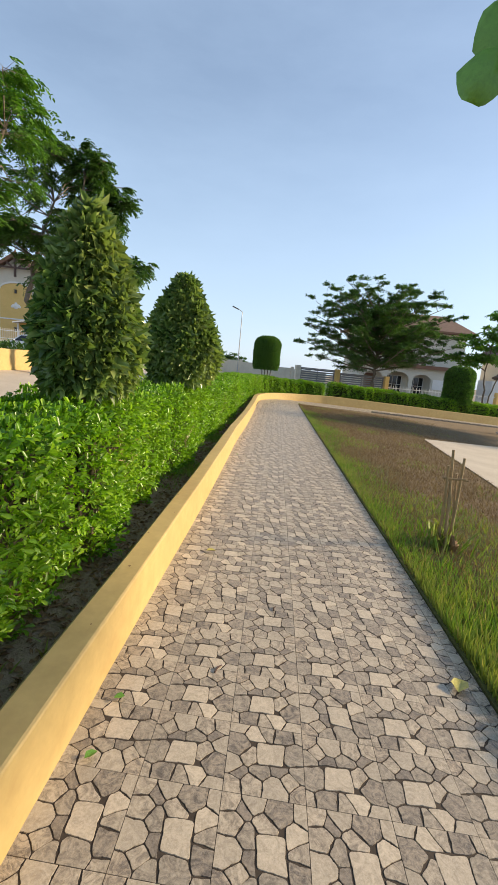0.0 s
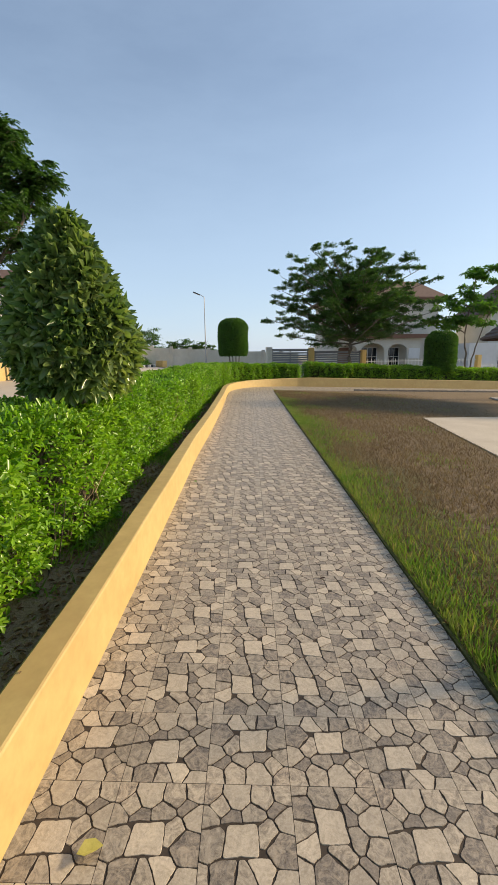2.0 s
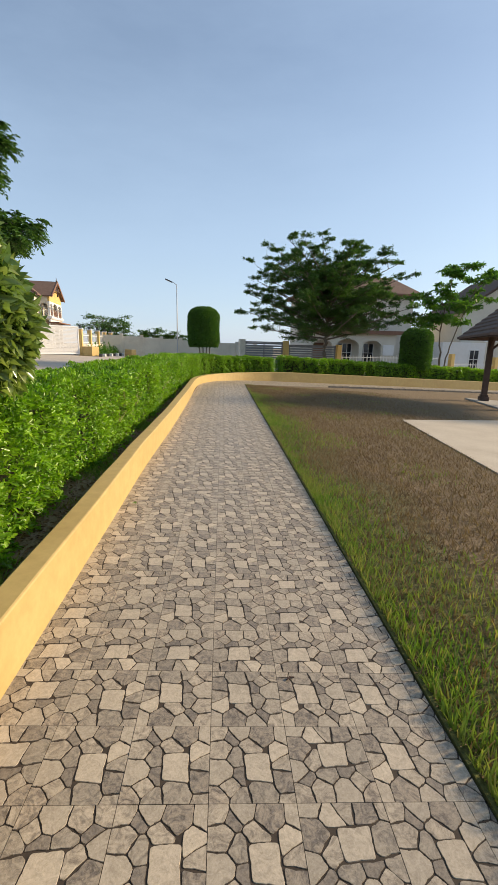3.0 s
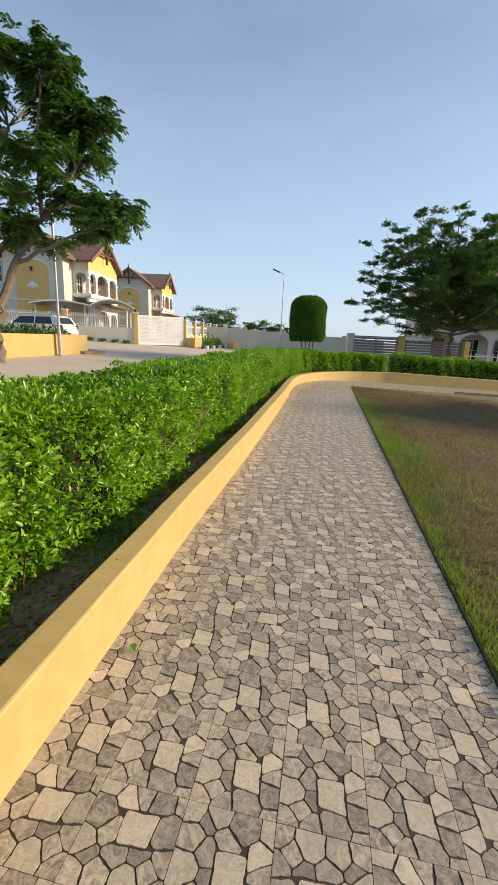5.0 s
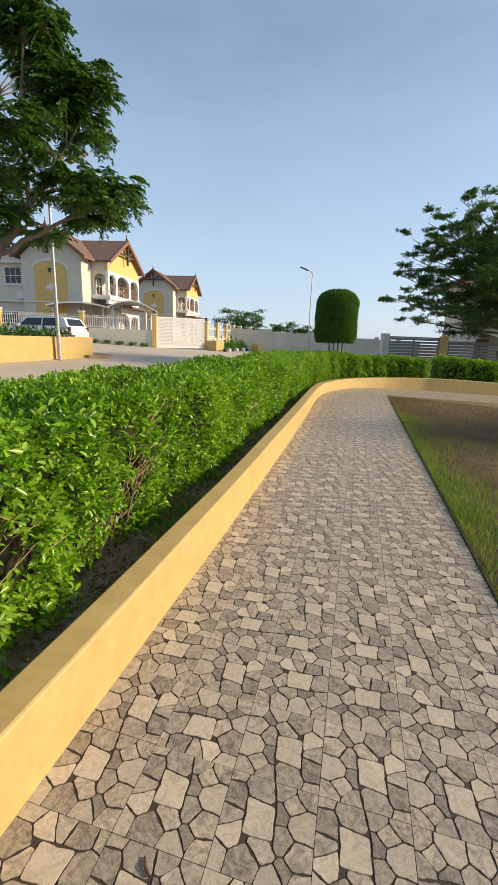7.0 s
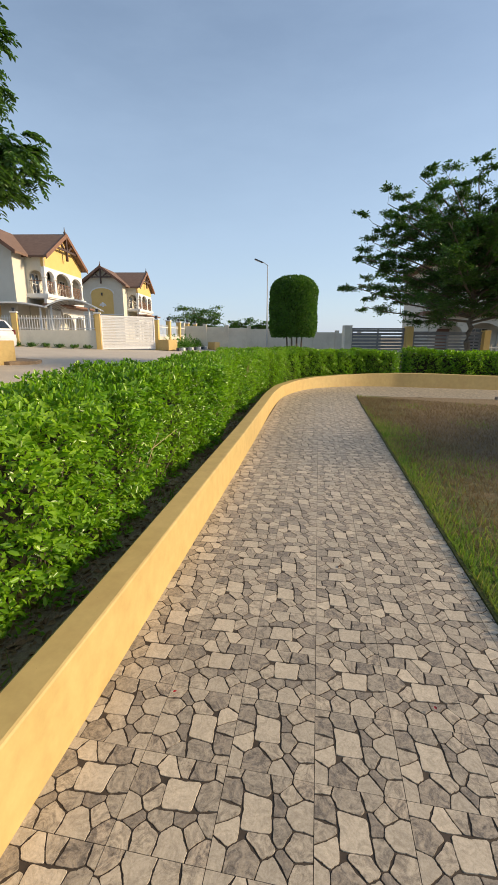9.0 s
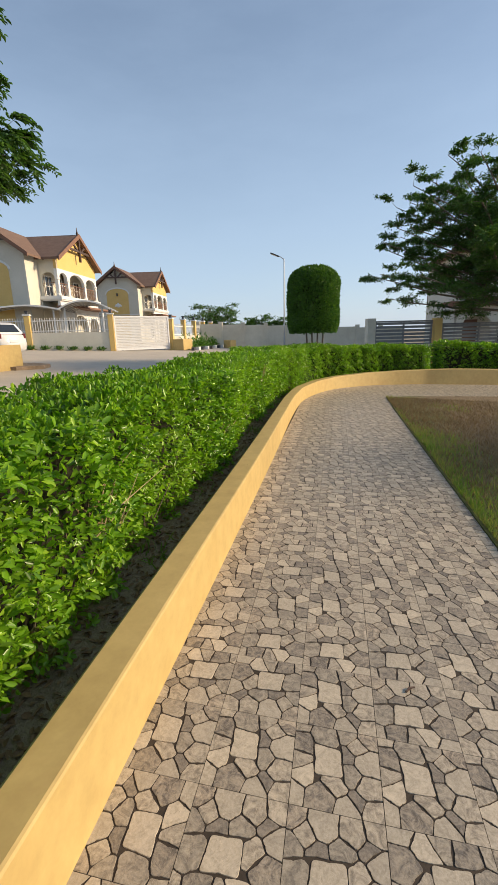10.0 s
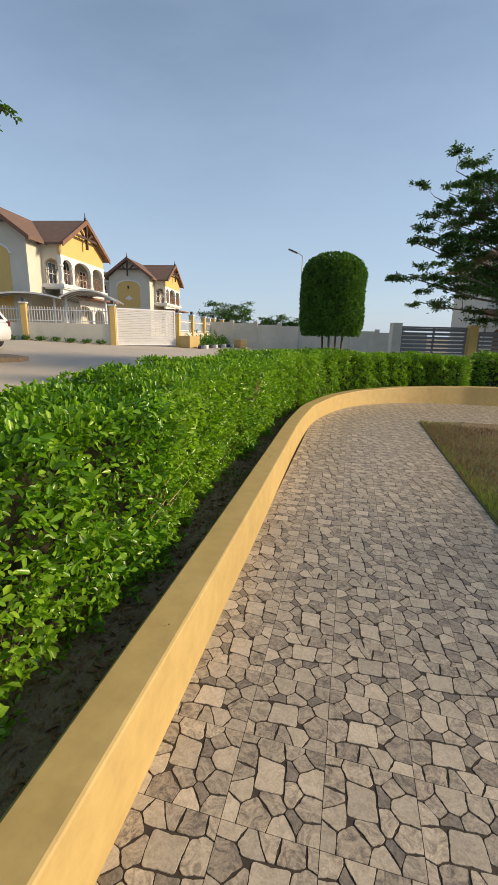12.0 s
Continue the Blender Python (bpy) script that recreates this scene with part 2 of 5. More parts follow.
def lawn_mat():
    """Patchy lawn: green near the paving, dry and brown in the middle."""
    m, n, l, p = nodes_of("lawn")
    g = n.new("ShaderNodeNewGeometry")
    sep = n.new("ShaderNodeSeparateXYZ")
    l.new(g.outputs["Position"], sep.inputs["Vector"])
    fine = noise_node(n, l, 38, 5, 0.75, g.outputs["Position"])
    mid = noise_node(n, l, 2.2, 5, 0.7, g.outputs["Position"])
    big = noise_node(n, l, 0.45, 4, 0.6, g.outputs["Position"])
    green = ramp_node(n, l, fine, [(0.3, (0.06, 0.075, 0.018)), (0.7, (0.17, 0.18, 0.05))])
    brown = ramp_node(n, l, fine, [(0.3, (0.085, 0.056, 0.030)), (0.7, (0.30, 0.215, 0.12))])

    def math_node(op, a, b):
        q = n.new("ShaderNodeMath")
        q.operation, q.use_clamp = op, False
        for k, v in enumerate((a, b)):
            if isinstance(v, (int, float)):
                q.inputs[k].default_value = v
            else:
                l.new(v, q.inputs[k])
        return q.outputs[0]
    x = math_node("MULTIPLY", math_node("SUBTRACT", sep.outputs["X"], 1.15), 0.9)
    ynear = math_node("MULTIPLY", math_node("SUBTRACT", sep.outputs["Y"], 5.4), 0.45)
    yfar = math_node("MULTIPLY", math_node("SUBTRACT", 40.0, sep.outputs["Y"]), 0.30)
    lo = math_node("MINIMUM", math_node("MINIMUM", x, ynear), yfar)
    f = math_node("ADD", lo, math_node("MULTIPLY", math_node("SUBTRACT", mid, 0.5), 1.4))
    f = math_node("ADD", f, math_node("MULTIPLY", math_node("SUBTRACT", big, 0.5), 1.6))
    fac = ramp_node(n, l, f, [(0.0, (0, 0, 0)), (0.7, (1, 1, 1))])
    l.new(mix_node(n, l, fac, green, brown), p.inputs["Base Color"])
    p.inputs["Roughness"].default_value = 0.95
    bump_node(n, l, fine, p, 0.8, 0.03)
    return m


M["lawn"] = lawn_mat()


# ---- geometry helpers ----
SLOPE = -0.0444


def gz(x, y=0.0):
    """The ground falls gently towards +x and levels out far off."""
    return SLOPE * max(-19.0, min(24.0, x))


def link_mesh(name, me, mat, parent, label=""):
    me.materials.append(mat)
    ob = new(name, me)
    if parent is not None:
        ob.parent = parent
    if label:
        ob["label"] = label
    return ob


def part(name, bm, mat, parent, label="", smooth=False):
    me = bpy.data.meshes.new(name)
    bmesh.ops.recalc_face_normals(bm, faces=bm.faces)
    bm.to_mesh(me)
    bm.free()
    if smooth:
        me.shade_smooth()
    return link_mesh(name, me, mat, parent, label)


def thing(name, at, label, category, group="", kind="", yaw=0.0):
    ob = new(name)
    ob.matrix_world = pose(*at, 0, 0, yaw)
    return tagged(ob, label, category, group, kind)


def raw(name, verts, faces, mat, parent=None, label="", smooth=False):
    me = bpy.data.meshes.new(name)
    me.from_pydata([tuple(v) for v in verts], [], faces)
    if smooth:
        me.shade_smooth()
    return link_mesh(name, me, mat, parent, label)


def box(bm, c, s, yaw=0.0, bevel=0.0, tilt=0.0):
    m = Matrix.Translation(c) @ Matrix.Rotation(yaw, 4, "Z") @ Matrix.Rotation(tilt, 4, "Y") @ Matrix.Diagonal((*s, 1))
    r = bmesh.ops.create_cube(bm, size=1.0, matrix=m)
    if bevel:
        e = {e for v in r["verts"] for e in v.link_edges}
        bmesh.ops.bevel(bm, geom=list(e), offset=bevel, segments=2, affect="EDGES", profile=0.7)
    return bm


def boxes(*items, bevel=0.0):
    bm = bmesh.new()
    for it in items:
        box(bm, it[0], it[1], it[2] if len(it) > 2 else 0.0, bevel)
    return bm


def rod(bm, a, b, r0, r1=None, n=8, caps=True):
    a, b = Vector(a), Vector(b)
    q = (b - a).to_track_quat("Z", "Y").to_matrix()
    rings = []
    for p, r in ((a, r0), (b, r0 if r1 is None else r1)):
        rings.append([bm.verts.new(p + q @ Vector((r * math.cos(t), r * math.sin(t), 0))) for t in (2 * math.pi * k / n for k in range(n))])
    for k in range(n):
        bm.faces.new((rings[0][k], rings[0][(k + 1) % n], rings[1][(k + 1) % n], rings[1][k]))
    if caps:
        bm.faces.new(rings[0][::-1])
        bm.faces.new(rings[1])
    return bm


def limb(bm, pts, radii, n=7):
    """A tapered, bent tube through points."""
    rings = []
    for k, p in enumerate(pts):
        a, b = pts[max(k - 1, 0)], pts[min(k + 1, len(pts) - 1)]
        q = (Vector(b) - Vector(a)).to_track_quat("Z", "Y").to_matrix()
        rings.append([bm.verts.new(Vector(p) + q @ Vector((radii[k] * math.cos(t), radii[k] * math.sin(t), 0))) for t in (2 * math.pi * j / n for j in range(n))])
    for r, s in zip(rings, rings[1:]):
        for j in range(n):
            bm.faces.new((r[j], r[(j + 1) % n], s[(j + 1) % n], s[j]))
    bm.faces.new(rings[-1])
    return bm


def prism(bm, outline, a, b, to):
    """An outline of (u, v) pushed from depth a to b; to(u, v, w) gives the place."""
    lo = [bm.verts.new(to(u, v, a)) for u, v in outline]
    hi = [bm.verts.new(to(u, v, b)) for u, v in outline]
    bm.faces.new(lo)
    bm.faces.new(hi[::-1])
    for k in range(len(lo)):
        j = (k + 1) % len(lo)
        bm.faces.new((lo[k], hi[k], hi[j], lo[j]))
    return bm


def leaf_cloud(name, pos, aim, up, length, width, mat, parent, label="", fold=0.25, shape=(0.33, 0.48, 0.72, 0.38)):
    """Many folded leaves in one mesh: places, the way each points, its upper side, lengths and widths (arrays)."""
    aim = aim / np.maximum(np.linalg.norm(aim, axis=1, keepdims=True), 1e-9)
    side = np.cross(aim, up)
    side /= np.maximum(np.linalg.norm(side, axis=1, keepdims=True), 1e-9)
    top = np.cross(side, aim)
    L, W = length[:, None], width[:, None]
    a1, w1, a2, w2 = shape
    v = np.stack([pos,
                  pos + aim * L * a1 + side * W * w1 + top * W * fold,
                  pos + aim * L * a2 + side * W * w2 + top * W * fold * 0.6,
                  pos + aim * L - top * L * 0.10,
                  pos + aim * L * a2 - side * W * w2 + top * W * fold * 0.6,
                  pos + aim * L * a1 - side * W * w1 + top * W * fold], 1)
    n = len(pos)
    idx = (np.arange(n)[:, None] * 6 + np.array([0, 1, 2, 3, 0, 3, 4, 5])[None]).ravel()
    me = bpy.data.meshes.new(name)
    me.vertices.add(n * 6)
    me.vertices.foreach_set("co", v.astype(np.float32).ravel())
    me.loops.add(n * 8)
    me.loops.foreach_set("vertex_index", idx.astype(np.int32))
    me.polygons.add(n * 2)
    me.polygons.foreach_set("loop_start", np.arange(0, n * 8, 4, dtype=np.int32))
    me.update(calc_edges=True)
    return link_mesh(name, me, mat, parent, label)


def blades(name, pos, height, lean, mat, parent=None, width=0.006):
    """Grass blades: one bent triangle pair each."""
    n = len(pos)
    ang = np.random.rand(n) * 6.283
    side = np.stack([np.cos(ang), np.sin(ang), 0 * ang], 1) * width
    tip = pos + np.stack([lean * np.sin(ang * 3.1), lean * np.cos(ang * 2.3), height], 1)
    mid = pos * 0.5 + tip * 0.5 + np.stack([0 * ang, 0 * ang, height * 0.12], 1)
    v = np.stack([pos - side, pos + side, mid + side * 0.7, tip, mid - side * 0.7], 1)
    idx = (np.arange(n)[:, None] * 5 + np.array([0, 1, 2, 4, 4, 2, 3])[None]).ravel()
    me = bpy.data.meshes.new(name)
    me.vertices.add(n * 5)
    me.vertices.foreach_set("co", v.astype(np.float32).ravel())
    me.loops.add(n * 7)
    me.loops.foreach_set("vertex_index", idx.astype(np.int32))
    me.polygons.add(n * 2)
    me.polygons.foreach_set("loop_start", (np.arange(n)[:, None] * 7 + np.array([0, 4])[None]).ravel().astype(np.int32))
    me.update(calc_edges=True)
    return link_mesh(name, me, mat, parent)


def curve_pts(ctrl, steps=10):
    """A Catmull-Rom curve through (x, y) points."""
    c = [Vector(p) for p in ctrl]
    c = [c[0] * 2 - c[1], *c, c[-1] * 2 - c[-2]]
    out = []
    for k in range(1, len(c) - 2):
        for s in range(steps):
            t = s / steps
            out.append(0.5 * (2 * c[k] + (c[k + 1] - c[k - 1]) * t + (2 * c[k - 1] - 5 * c[k] + 4 * c[k + 1] - c[k + 2]) * t * t + (3 * c[k] - c[k - 1] - 3 * c[k + 1] + c[k + 2]) * t ** 3))
    out.append(c[-2])
    return out


def offset_pts(pts, d):
    """The curve moved d metres to its left."""
    out = []
    for k, p in enumerate(pts):
        t = (pts[min(k + 1, len(pts) - 1)] - pts[max(k - 1, 0)]).normalized()
        out.append(p + Vector((-t.y, t.x)) * d)
    return out


# ---- the lines of the plan ----
CROSS = Vector((1, 0.30)).normalized()               # the way along the far wall and the street behind it
WALL = curve_pts([(-0.925, -4), (-0.925, 2.5), (-0.908, 5.2), (-0.917, 7.6), (-0.932, 9.3), (-0.902, 11.9), (-0.915, 16), (-0.955, 19.6), (-0.80, 21.3), (-0.25, 22.9), (0.80, 24.1), (2.05, 24.8), (3.3, 25.2), (8, 26.6), (24, 31.4)], 12)
LAWN_EDGE = curve_pts([(0.90, -4), (0.90, 8), (0.90, 20.6), (0.98, 21.5), (1.20, 21.95), (1.70, 22.2), (2.5, 22.45), (8, 24.1), (24, 28.9)], 10)


def wall_x(y):
    for a, b in zip(WALL, WALL[1:]):
        if a.y <= y <= b.y:
            return a.x + (b.x - a.x) * (y - a.y) / max(b.y - a.y, 1e-6)
    return 30.0


def lawn_x(y):
    for a, b in zip(LAWN_EDGE, LAWN_EDGE[1:]):
        if a.y <= y <= b.y:
            return a.x + (b.x - a.x) * (y - a.y) / max(b.y - a.y, 1e-6)
    return 30.0


# ---- ground ----
xs = [-3000, -600, -150, -60, -30, -19] + [-19 + 1.0 * k for k in range(1, 43)] + [24, 30, 60, 150, 600, 3000]
ys = [-3000, -600, -100, -30] + [-20 + 2.0 * k for k in range(0, 51)] + [90, 120, 200, 600, 3000]
gv = [(x, y, gz(x, y) - 0.035) for y in ys for x in xs]
gf = [(j * len(xs) + i, j * len(xs) + i + 1, (j + 1) * len(xs) + i + 1, (j + 1) * len(xs) + i) for j in range(len(ys) - 1) for i in range(len(xs) - 1)]
tagged(raw("ground", gv, gf, M["earth"]), "bare dry earth reaching to the horizon", "ground", kind="structure")


def sheet(name, outline, mat, lift, label, category, kind="structure"):
    """A flat sheet on the sloping ground with a shallow edge."""
    bm = bmesh.new()
    prism(bm, [(p[0], p[1]) for p in outline], lift, -0.06, lambda u, v, w: (u, v, gz(u, v) + w))
    return tagged(part(name, bm, mat, None), label, category, kind=kind)


sheet("road", [(-19, -30), (-2.0, -30), (-2.0, 26.9), (1.0, 27.6), (1.0, 30.4), (-15.5, 75), (-19, 75)], M["road"], -0.02, "dusty light grey road surface beside the garden", "road")
sheet("road", [(1.0, 27.3), (24, 34.2), (24, 37.2), (1.0, 30.3)], M["road"], -0.02, "dusty light grey street behind the far hedge", "road")
lawn_out = [(p.x, p.y) for p in LAWN_EDGE] + [(24, -4)]
sheet("lawn", lawn_out, M["lawn"], 0.012, "patchy lawn, green at its edges and dry brown in the middle", "lawn")
sheet("sand_pad", [(3.35, 6.5), (4.35, 14.25), (14.6, 17.3), (15.5, 9.5)], M["sand"], 0.03, "pale bare sand pad set in the lawn", "sand")
sheet("gazebo_slab", [(9.0, 16.0), (10.2, 21.6), (15.4, 19.9), (14.0, 14.4)], M["concrete"], 0.06, "grey concrete slab under the gazebo", "slab")
soil_in, soil_out = offset_pts(WALL, 0.10), offset_pts(WALL, 1.35)
sheet("planting_bed", [(p.x, p.y) for p in soil_in] + [(p.x, p.y) for p in reversed(soil_out)], M["soil"], 0.05, "dark moist soil strip between garden wall and hedge", "soil")

# ---- kerb of small stone blocks where the lawn meets the far path ----
lawn_kerb = thing("lawn_kerb", (0, 0, 0), "low kerb of dark weathered stone blocks along the lawn", "kerb", kind="structure")
kerb_me = bpy.data.meshes.new("kerb_block")
bm = box(bmesh.new(), (0, 0, 0), (0.33, 0.09, 0.15), 0.0, 0.012)
bm.to_mesh(kerb_me)
bm.free()
kerb_me.materials.append(M["kerb_stone"])
for k in range(8, 52):
    q = Vector((2.2 + 0.335 * k, 22.36 + 0.1005 * k))
    o = new("kerb_block", kerb_me)
    o.parent = lawn_kerb
    o.matrix_basis = pose(q.x, q.y, gz(q.x) + 0.018 + 0.006 * math.sin(k * 2.7), 0, 0, 16.7 + 1.2 * math.sin(k * 5.1))

# ---- garden wall: a low painted wall with rounded arrises ----
TOP = 0.335


def wall_size(p):
    """Height of the top and thickness: an uneven, hand-built wall."""
    if p.y > 20:
        return TOP - 0.012, 0.19
    ys_ = (-4, 2.2, 3.2, 5.4, 7.7, 9.4, 12, 15, 20)
    hs = (0.338, 0.338, 0.336, 0.356, 0.352, 0.353, 0.360, 0.352, 0.325)
    ts = (0.142, 0.140, 0.140, 0.138, 0.150, 0.140, 0.142, 0.165, 0.185)
    return float(np.interp(p.y, ys_, hs)), float(np.interp(p.y, ys_, ts))


outer = offset_pts(WALL, 0.18)
bm = bmesh.new()
rings = []
for k, (p, q) in enumerate(zip(WALL, outer)):
    top, TH = wall_size(p)
    h = top + 0.003 * math.sin(k * 0.7) + min(0.0, SLOPE * (p.x - 3.0)) * 0.95
    base = gz(p.x) - 0.05
    w = (q - p).normalized()
    prof = [(0.0, base), (0.0, h - 0.012), (0.004, h - 0.004), (0.012, h), (TH - 0.014, h + 0.002), (TH - 0.004, h - 0.004), (TH, h - 0.014), (TH, base)]
    rings.append([bm.verts.new((p.x + w.x * d, p.y + w.y * d, z)) for d, z in prof])
for a, b in zip(rings, rings[1:]):
    for j in range(len(a) - 1):
        bm.faces.new((a[j], a[j + 1], b[j + 1], b[j]))
bm.faces.new(rings[0])
bm.faces.new(rings[-1])
tagged(part("garden_wall", bm, M["yellow"], None), "low yellow painted garden wall with faint stains, curving round", "wall", kind="structure")


# ---- hedges and clipped shrubs ----
def hedge(front, lo, hi, height, depth, per_m, size, label, seed):
    """A clipped hedge along a stretch of a curve: near-black core painted as inner shade, and leaves all over."""
    rng = np.random.RandomState(seed)
    pts = [p for p in front if lo <= (p.x if p.y > 24.3 else -100 + p.y) <= hi]
    root = thing("hedge", (pts[0].x, pts[0].y, gz(pts[0].x)), label, "hedge", "clipped hedges")
    inv = Matrix.Translation(root.location).inverted()
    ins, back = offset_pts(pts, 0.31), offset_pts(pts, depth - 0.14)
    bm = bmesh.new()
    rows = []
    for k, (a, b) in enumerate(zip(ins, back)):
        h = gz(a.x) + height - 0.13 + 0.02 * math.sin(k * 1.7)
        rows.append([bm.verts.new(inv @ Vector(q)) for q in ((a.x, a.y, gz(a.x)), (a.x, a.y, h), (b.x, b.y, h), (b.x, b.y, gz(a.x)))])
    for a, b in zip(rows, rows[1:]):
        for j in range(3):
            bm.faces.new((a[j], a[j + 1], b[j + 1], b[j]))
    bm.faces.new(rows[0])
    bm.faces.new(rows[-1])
    part("core", bm, M["core_shade"], root, "near-black core, painted as the shade inside the hedge")
    P = np.array([(p.x, p.y) for p in pts])
    seg = np.linalg.norm(np.diff(P, axis=0), axis=1)
    cum = np.concatenate([[0], np.cumsum(seg)])
    n = int(per_m * cum[-1])
    s = rng.rand(n) * cum[-1]
    k = np.clip(np.searchsorted(cum, s) - 1, 0, len(seg) - 1)
    f = ((s - cum[k]) / seg[k])[:, None]
    base = P[k] * (1 - f) + P[k + 1] * f
    tang = (P[k + 1] - P[k]) / seg[k][:, None]
    norm = np.stack([-tang[:, 1], tang[:, 0]], 1)
    u = rng.rand(n)
    side = np.where(u < 0.50, 0, np.where(u < 0.88, 1, 2))
    w, hh = rng.rand(n), height
    lump = 0.05 * np.sin(s * 2.1 + 1) + 0.035 * np.sin(s * 5.3) + 0.03 * np.sin(s * 11.0 + w * 4)
    deep = rng.rand(n) ** 2 * 0.15
    d = np.where(side == 0, 0.02 + deep + 0.12 * (1 - w) ** 2.5 + lump, np.where(side == 1, w * depth, depth - deep))
    z = np.where(side == 0, 0.03 + w * (hh - 0.03), np.where(side == 1, hh - deep + lump * 0.6, 0.15 + w * (hh - 0.15)))
    clump = np.sin(s * 13.0 + 2.5 * np.sin(z * 8 + s)) * np.sin(z * 15.0 + 2.0 * np.sin(s * 5.0)) + 0.6 * np.sin(s * 29 + z * 11) * np.sin(z * 31 - s * 7)
    d = np.where(side == 0, d + 0.075 * clump, d)
    z = np.where(side == 1, z - 0.035 * np.sin(s * 13 + 3 * w) * np.sin(w * 9 + 2 * np.sin(s * 5)), z)
    hollow = (side == 0) & (clump > 0.75) & (rng.rand(n) < 0.6)
    by = base[:, 1]
    worn = np.exp(-((by - 10.7 - 0.85 * w) / 0.17) ** 2) + 0.9 * np.exp(-((by - 9.85) / 0.2) ** 2 - ((w - 0.5) / 0.16) ** 2)
    for y0, w0 in ((4.05, 0.55), (6.3, 0.35), (13.4, 0.5), (15.8, 0.4), (18.3, 0.6)):
        worn = worn + 0.85 * np.exp(-((by - y0) / 0.12) ** 2 - ((w - w0) / 0.18) ** 2)
    hollow = hollow | ((side == 0) & (worn > 0.3 + 0.5 * rng.rand(n)))
    thin = (side == 0) & (w < 0.30) & (rng.rand(n) < 0.22)
    gap = (side == 0) & (np.sin(s * 1.37 + 2.0) + np.sin(s * 3.1) > 1.35) & (w > 0.15) & (w < 0.7) & (rng.rand(n) < 0.4)
    keep = ~(thin | gap | hollow)
    g = np.array([gz(x) for x in base[:, 0]])
    pos = np.concatenate([base + norm * d[:, None], (g + z)[:, None]], 1)
    out = np.where(side[:, None] == 0, np.concatenate([-norm, np.full((n, 1), 0.35)], 1), np.where(side[:, None] == 1, np.array([[0, 0, 1.0]]), np.concatenate([norm, np.full((n, 1), 0.35)], 1)))
    aim = out + rng.normal(0, 0.75, (n, 3))
    up = out + rng.normal(0, 0.5, (n, 3)) + np.array([0, 0, 0.6])
    L = size * (0.65 + 0.7 * rng.rand(n))
    # leaves over the two ends
    for q, t, sg in ((P[0], P[1] - P[0], -1), (P[-1], P[-1] - P[-2], 1)):
        t = t / np.linalg.norm(t)
        nn = np.array([-t[1], t[0]])
        m = int(per_m * 0.45)
        a, b = rng.rand(m), rng.rand(m)
        e = q[None] + nn[None] * (a * depth)[:, None] + t[None] * (sg * (0.02 + 0.1 * rng.rand(m)))[:, None]
        pos = np.concatenate([pos, np.concatenate([e, (gz(q[0]) + 0.05 + b * (hh - 0.05))[:, None]], 1)])
        o3 = np.array([[t[0] * sg, t[1] * sg, 0.35]])
        aim = np.concatenate([aim, o3 + rng.normal(0, 0.75, (m, 3))])
        up = np.concatenate([up, o3 + rng.normal(0, 0.5, (m, 3)) + np.array([0, 0, 0.6])])
        L = np.concatenate([L, size * (0.65 + 0.7 * rng.rand(m))])
        keep = np.concatenate([keep, np.ones(m, bool)])
    pos = pos - np.array(root.location)[None]
    leaf_cloud("leaves", pos[keep], aim[keep], up[keep], L[keep], L[keep] * 0.46, M["hedge"], root, shape=(0.36, 0.36, 0.76, 0.46))
    bm, stems = bmesh.new(), bmesh.new()
    for j in range(int(cum[-1] * 9)):
        q = rng.randint(n)
        b0 = np.array([*(base[q] + norm[q] * (0.18 + 0.2 * rng.rand())), g[q]]) - np.array(root.location)
        e0 = b0 + np.array([*(-norm[q] * (0.05 + 0.16 * rng.rand()) + tang[q] * rng.normal(0, 0.1)), 0.25 + 0.55 * rng.rand()])
        rod(bm, b0, e0, 0.006, 0.003, 4, False)
    bare = np.nonzero((side == 0) & (worn > 0.45))[0]
    for q in bare[:: max(1, len(bare) // 330)]:
        b0 = pos[q] + np.array([*(norm[q] * 0.04), 0.0])
        e0 = b0 + np.array([*(-norm[q] * 0.06 * rng.rand() + tang[q] * (0.05 + rng.normal(0, 0.13))), min(0.03 + 0.2 * rng.rand(), max(0.02, 0.96 - z[q]))])
        rod(stems, b0, e0, 0.0035, 0.0016, 4, False)
    if len(bare):
        tagged(part("dry_brush", stems, M["cane"], root, "bare dry brown stems in worn gaps"), kind="stuff")
    tagged(part("undergrowth", bm, M["bark"], root, "bare brown stems at the foot of the hedge"), kind="stuff")
    return root


front = offset_pts(WALL, 0.40)
hedge(front, -200, 2.45, 1.06, 0.92, 9600, 0.042, "bright green clipped hedge along the garden wall", 3)
hedge(offset_pts(WALL, 0.75), 3.05, 24, 1.15, 0.9, 1900, 0.085, "dark green clipped hedge behind the far wall", 4)


def shell_points(rng, n, radius_at, z0, z1, rough=1.0):
    z = z0 + (z1 - z0) * rng.rand(n * 2)
    r = radius_at((z - z0) / (z1 - z0))
    k = rng.rand(n * 2) < (r / max(r.max(), 1e-6)) * 0.85 + 0.12
    z, r = z[k], r[k]
    a = rng.rand(len(z)) * 6.283
    lump = 1 + rough * (0.06 * np.sin(a * 3 + z * 5) + 0.05 * np.sin(a * 7 - z * 9))
    rr = r * lump * (1 - 0.22 * rng.rand(len(z)) ** 2)
    return np.stack([rr * np.cos(a), rr * np.sin(a), z], 1), np.stack([np.cos(a), np.sin(a), 0.25 + 0 * a], 1)


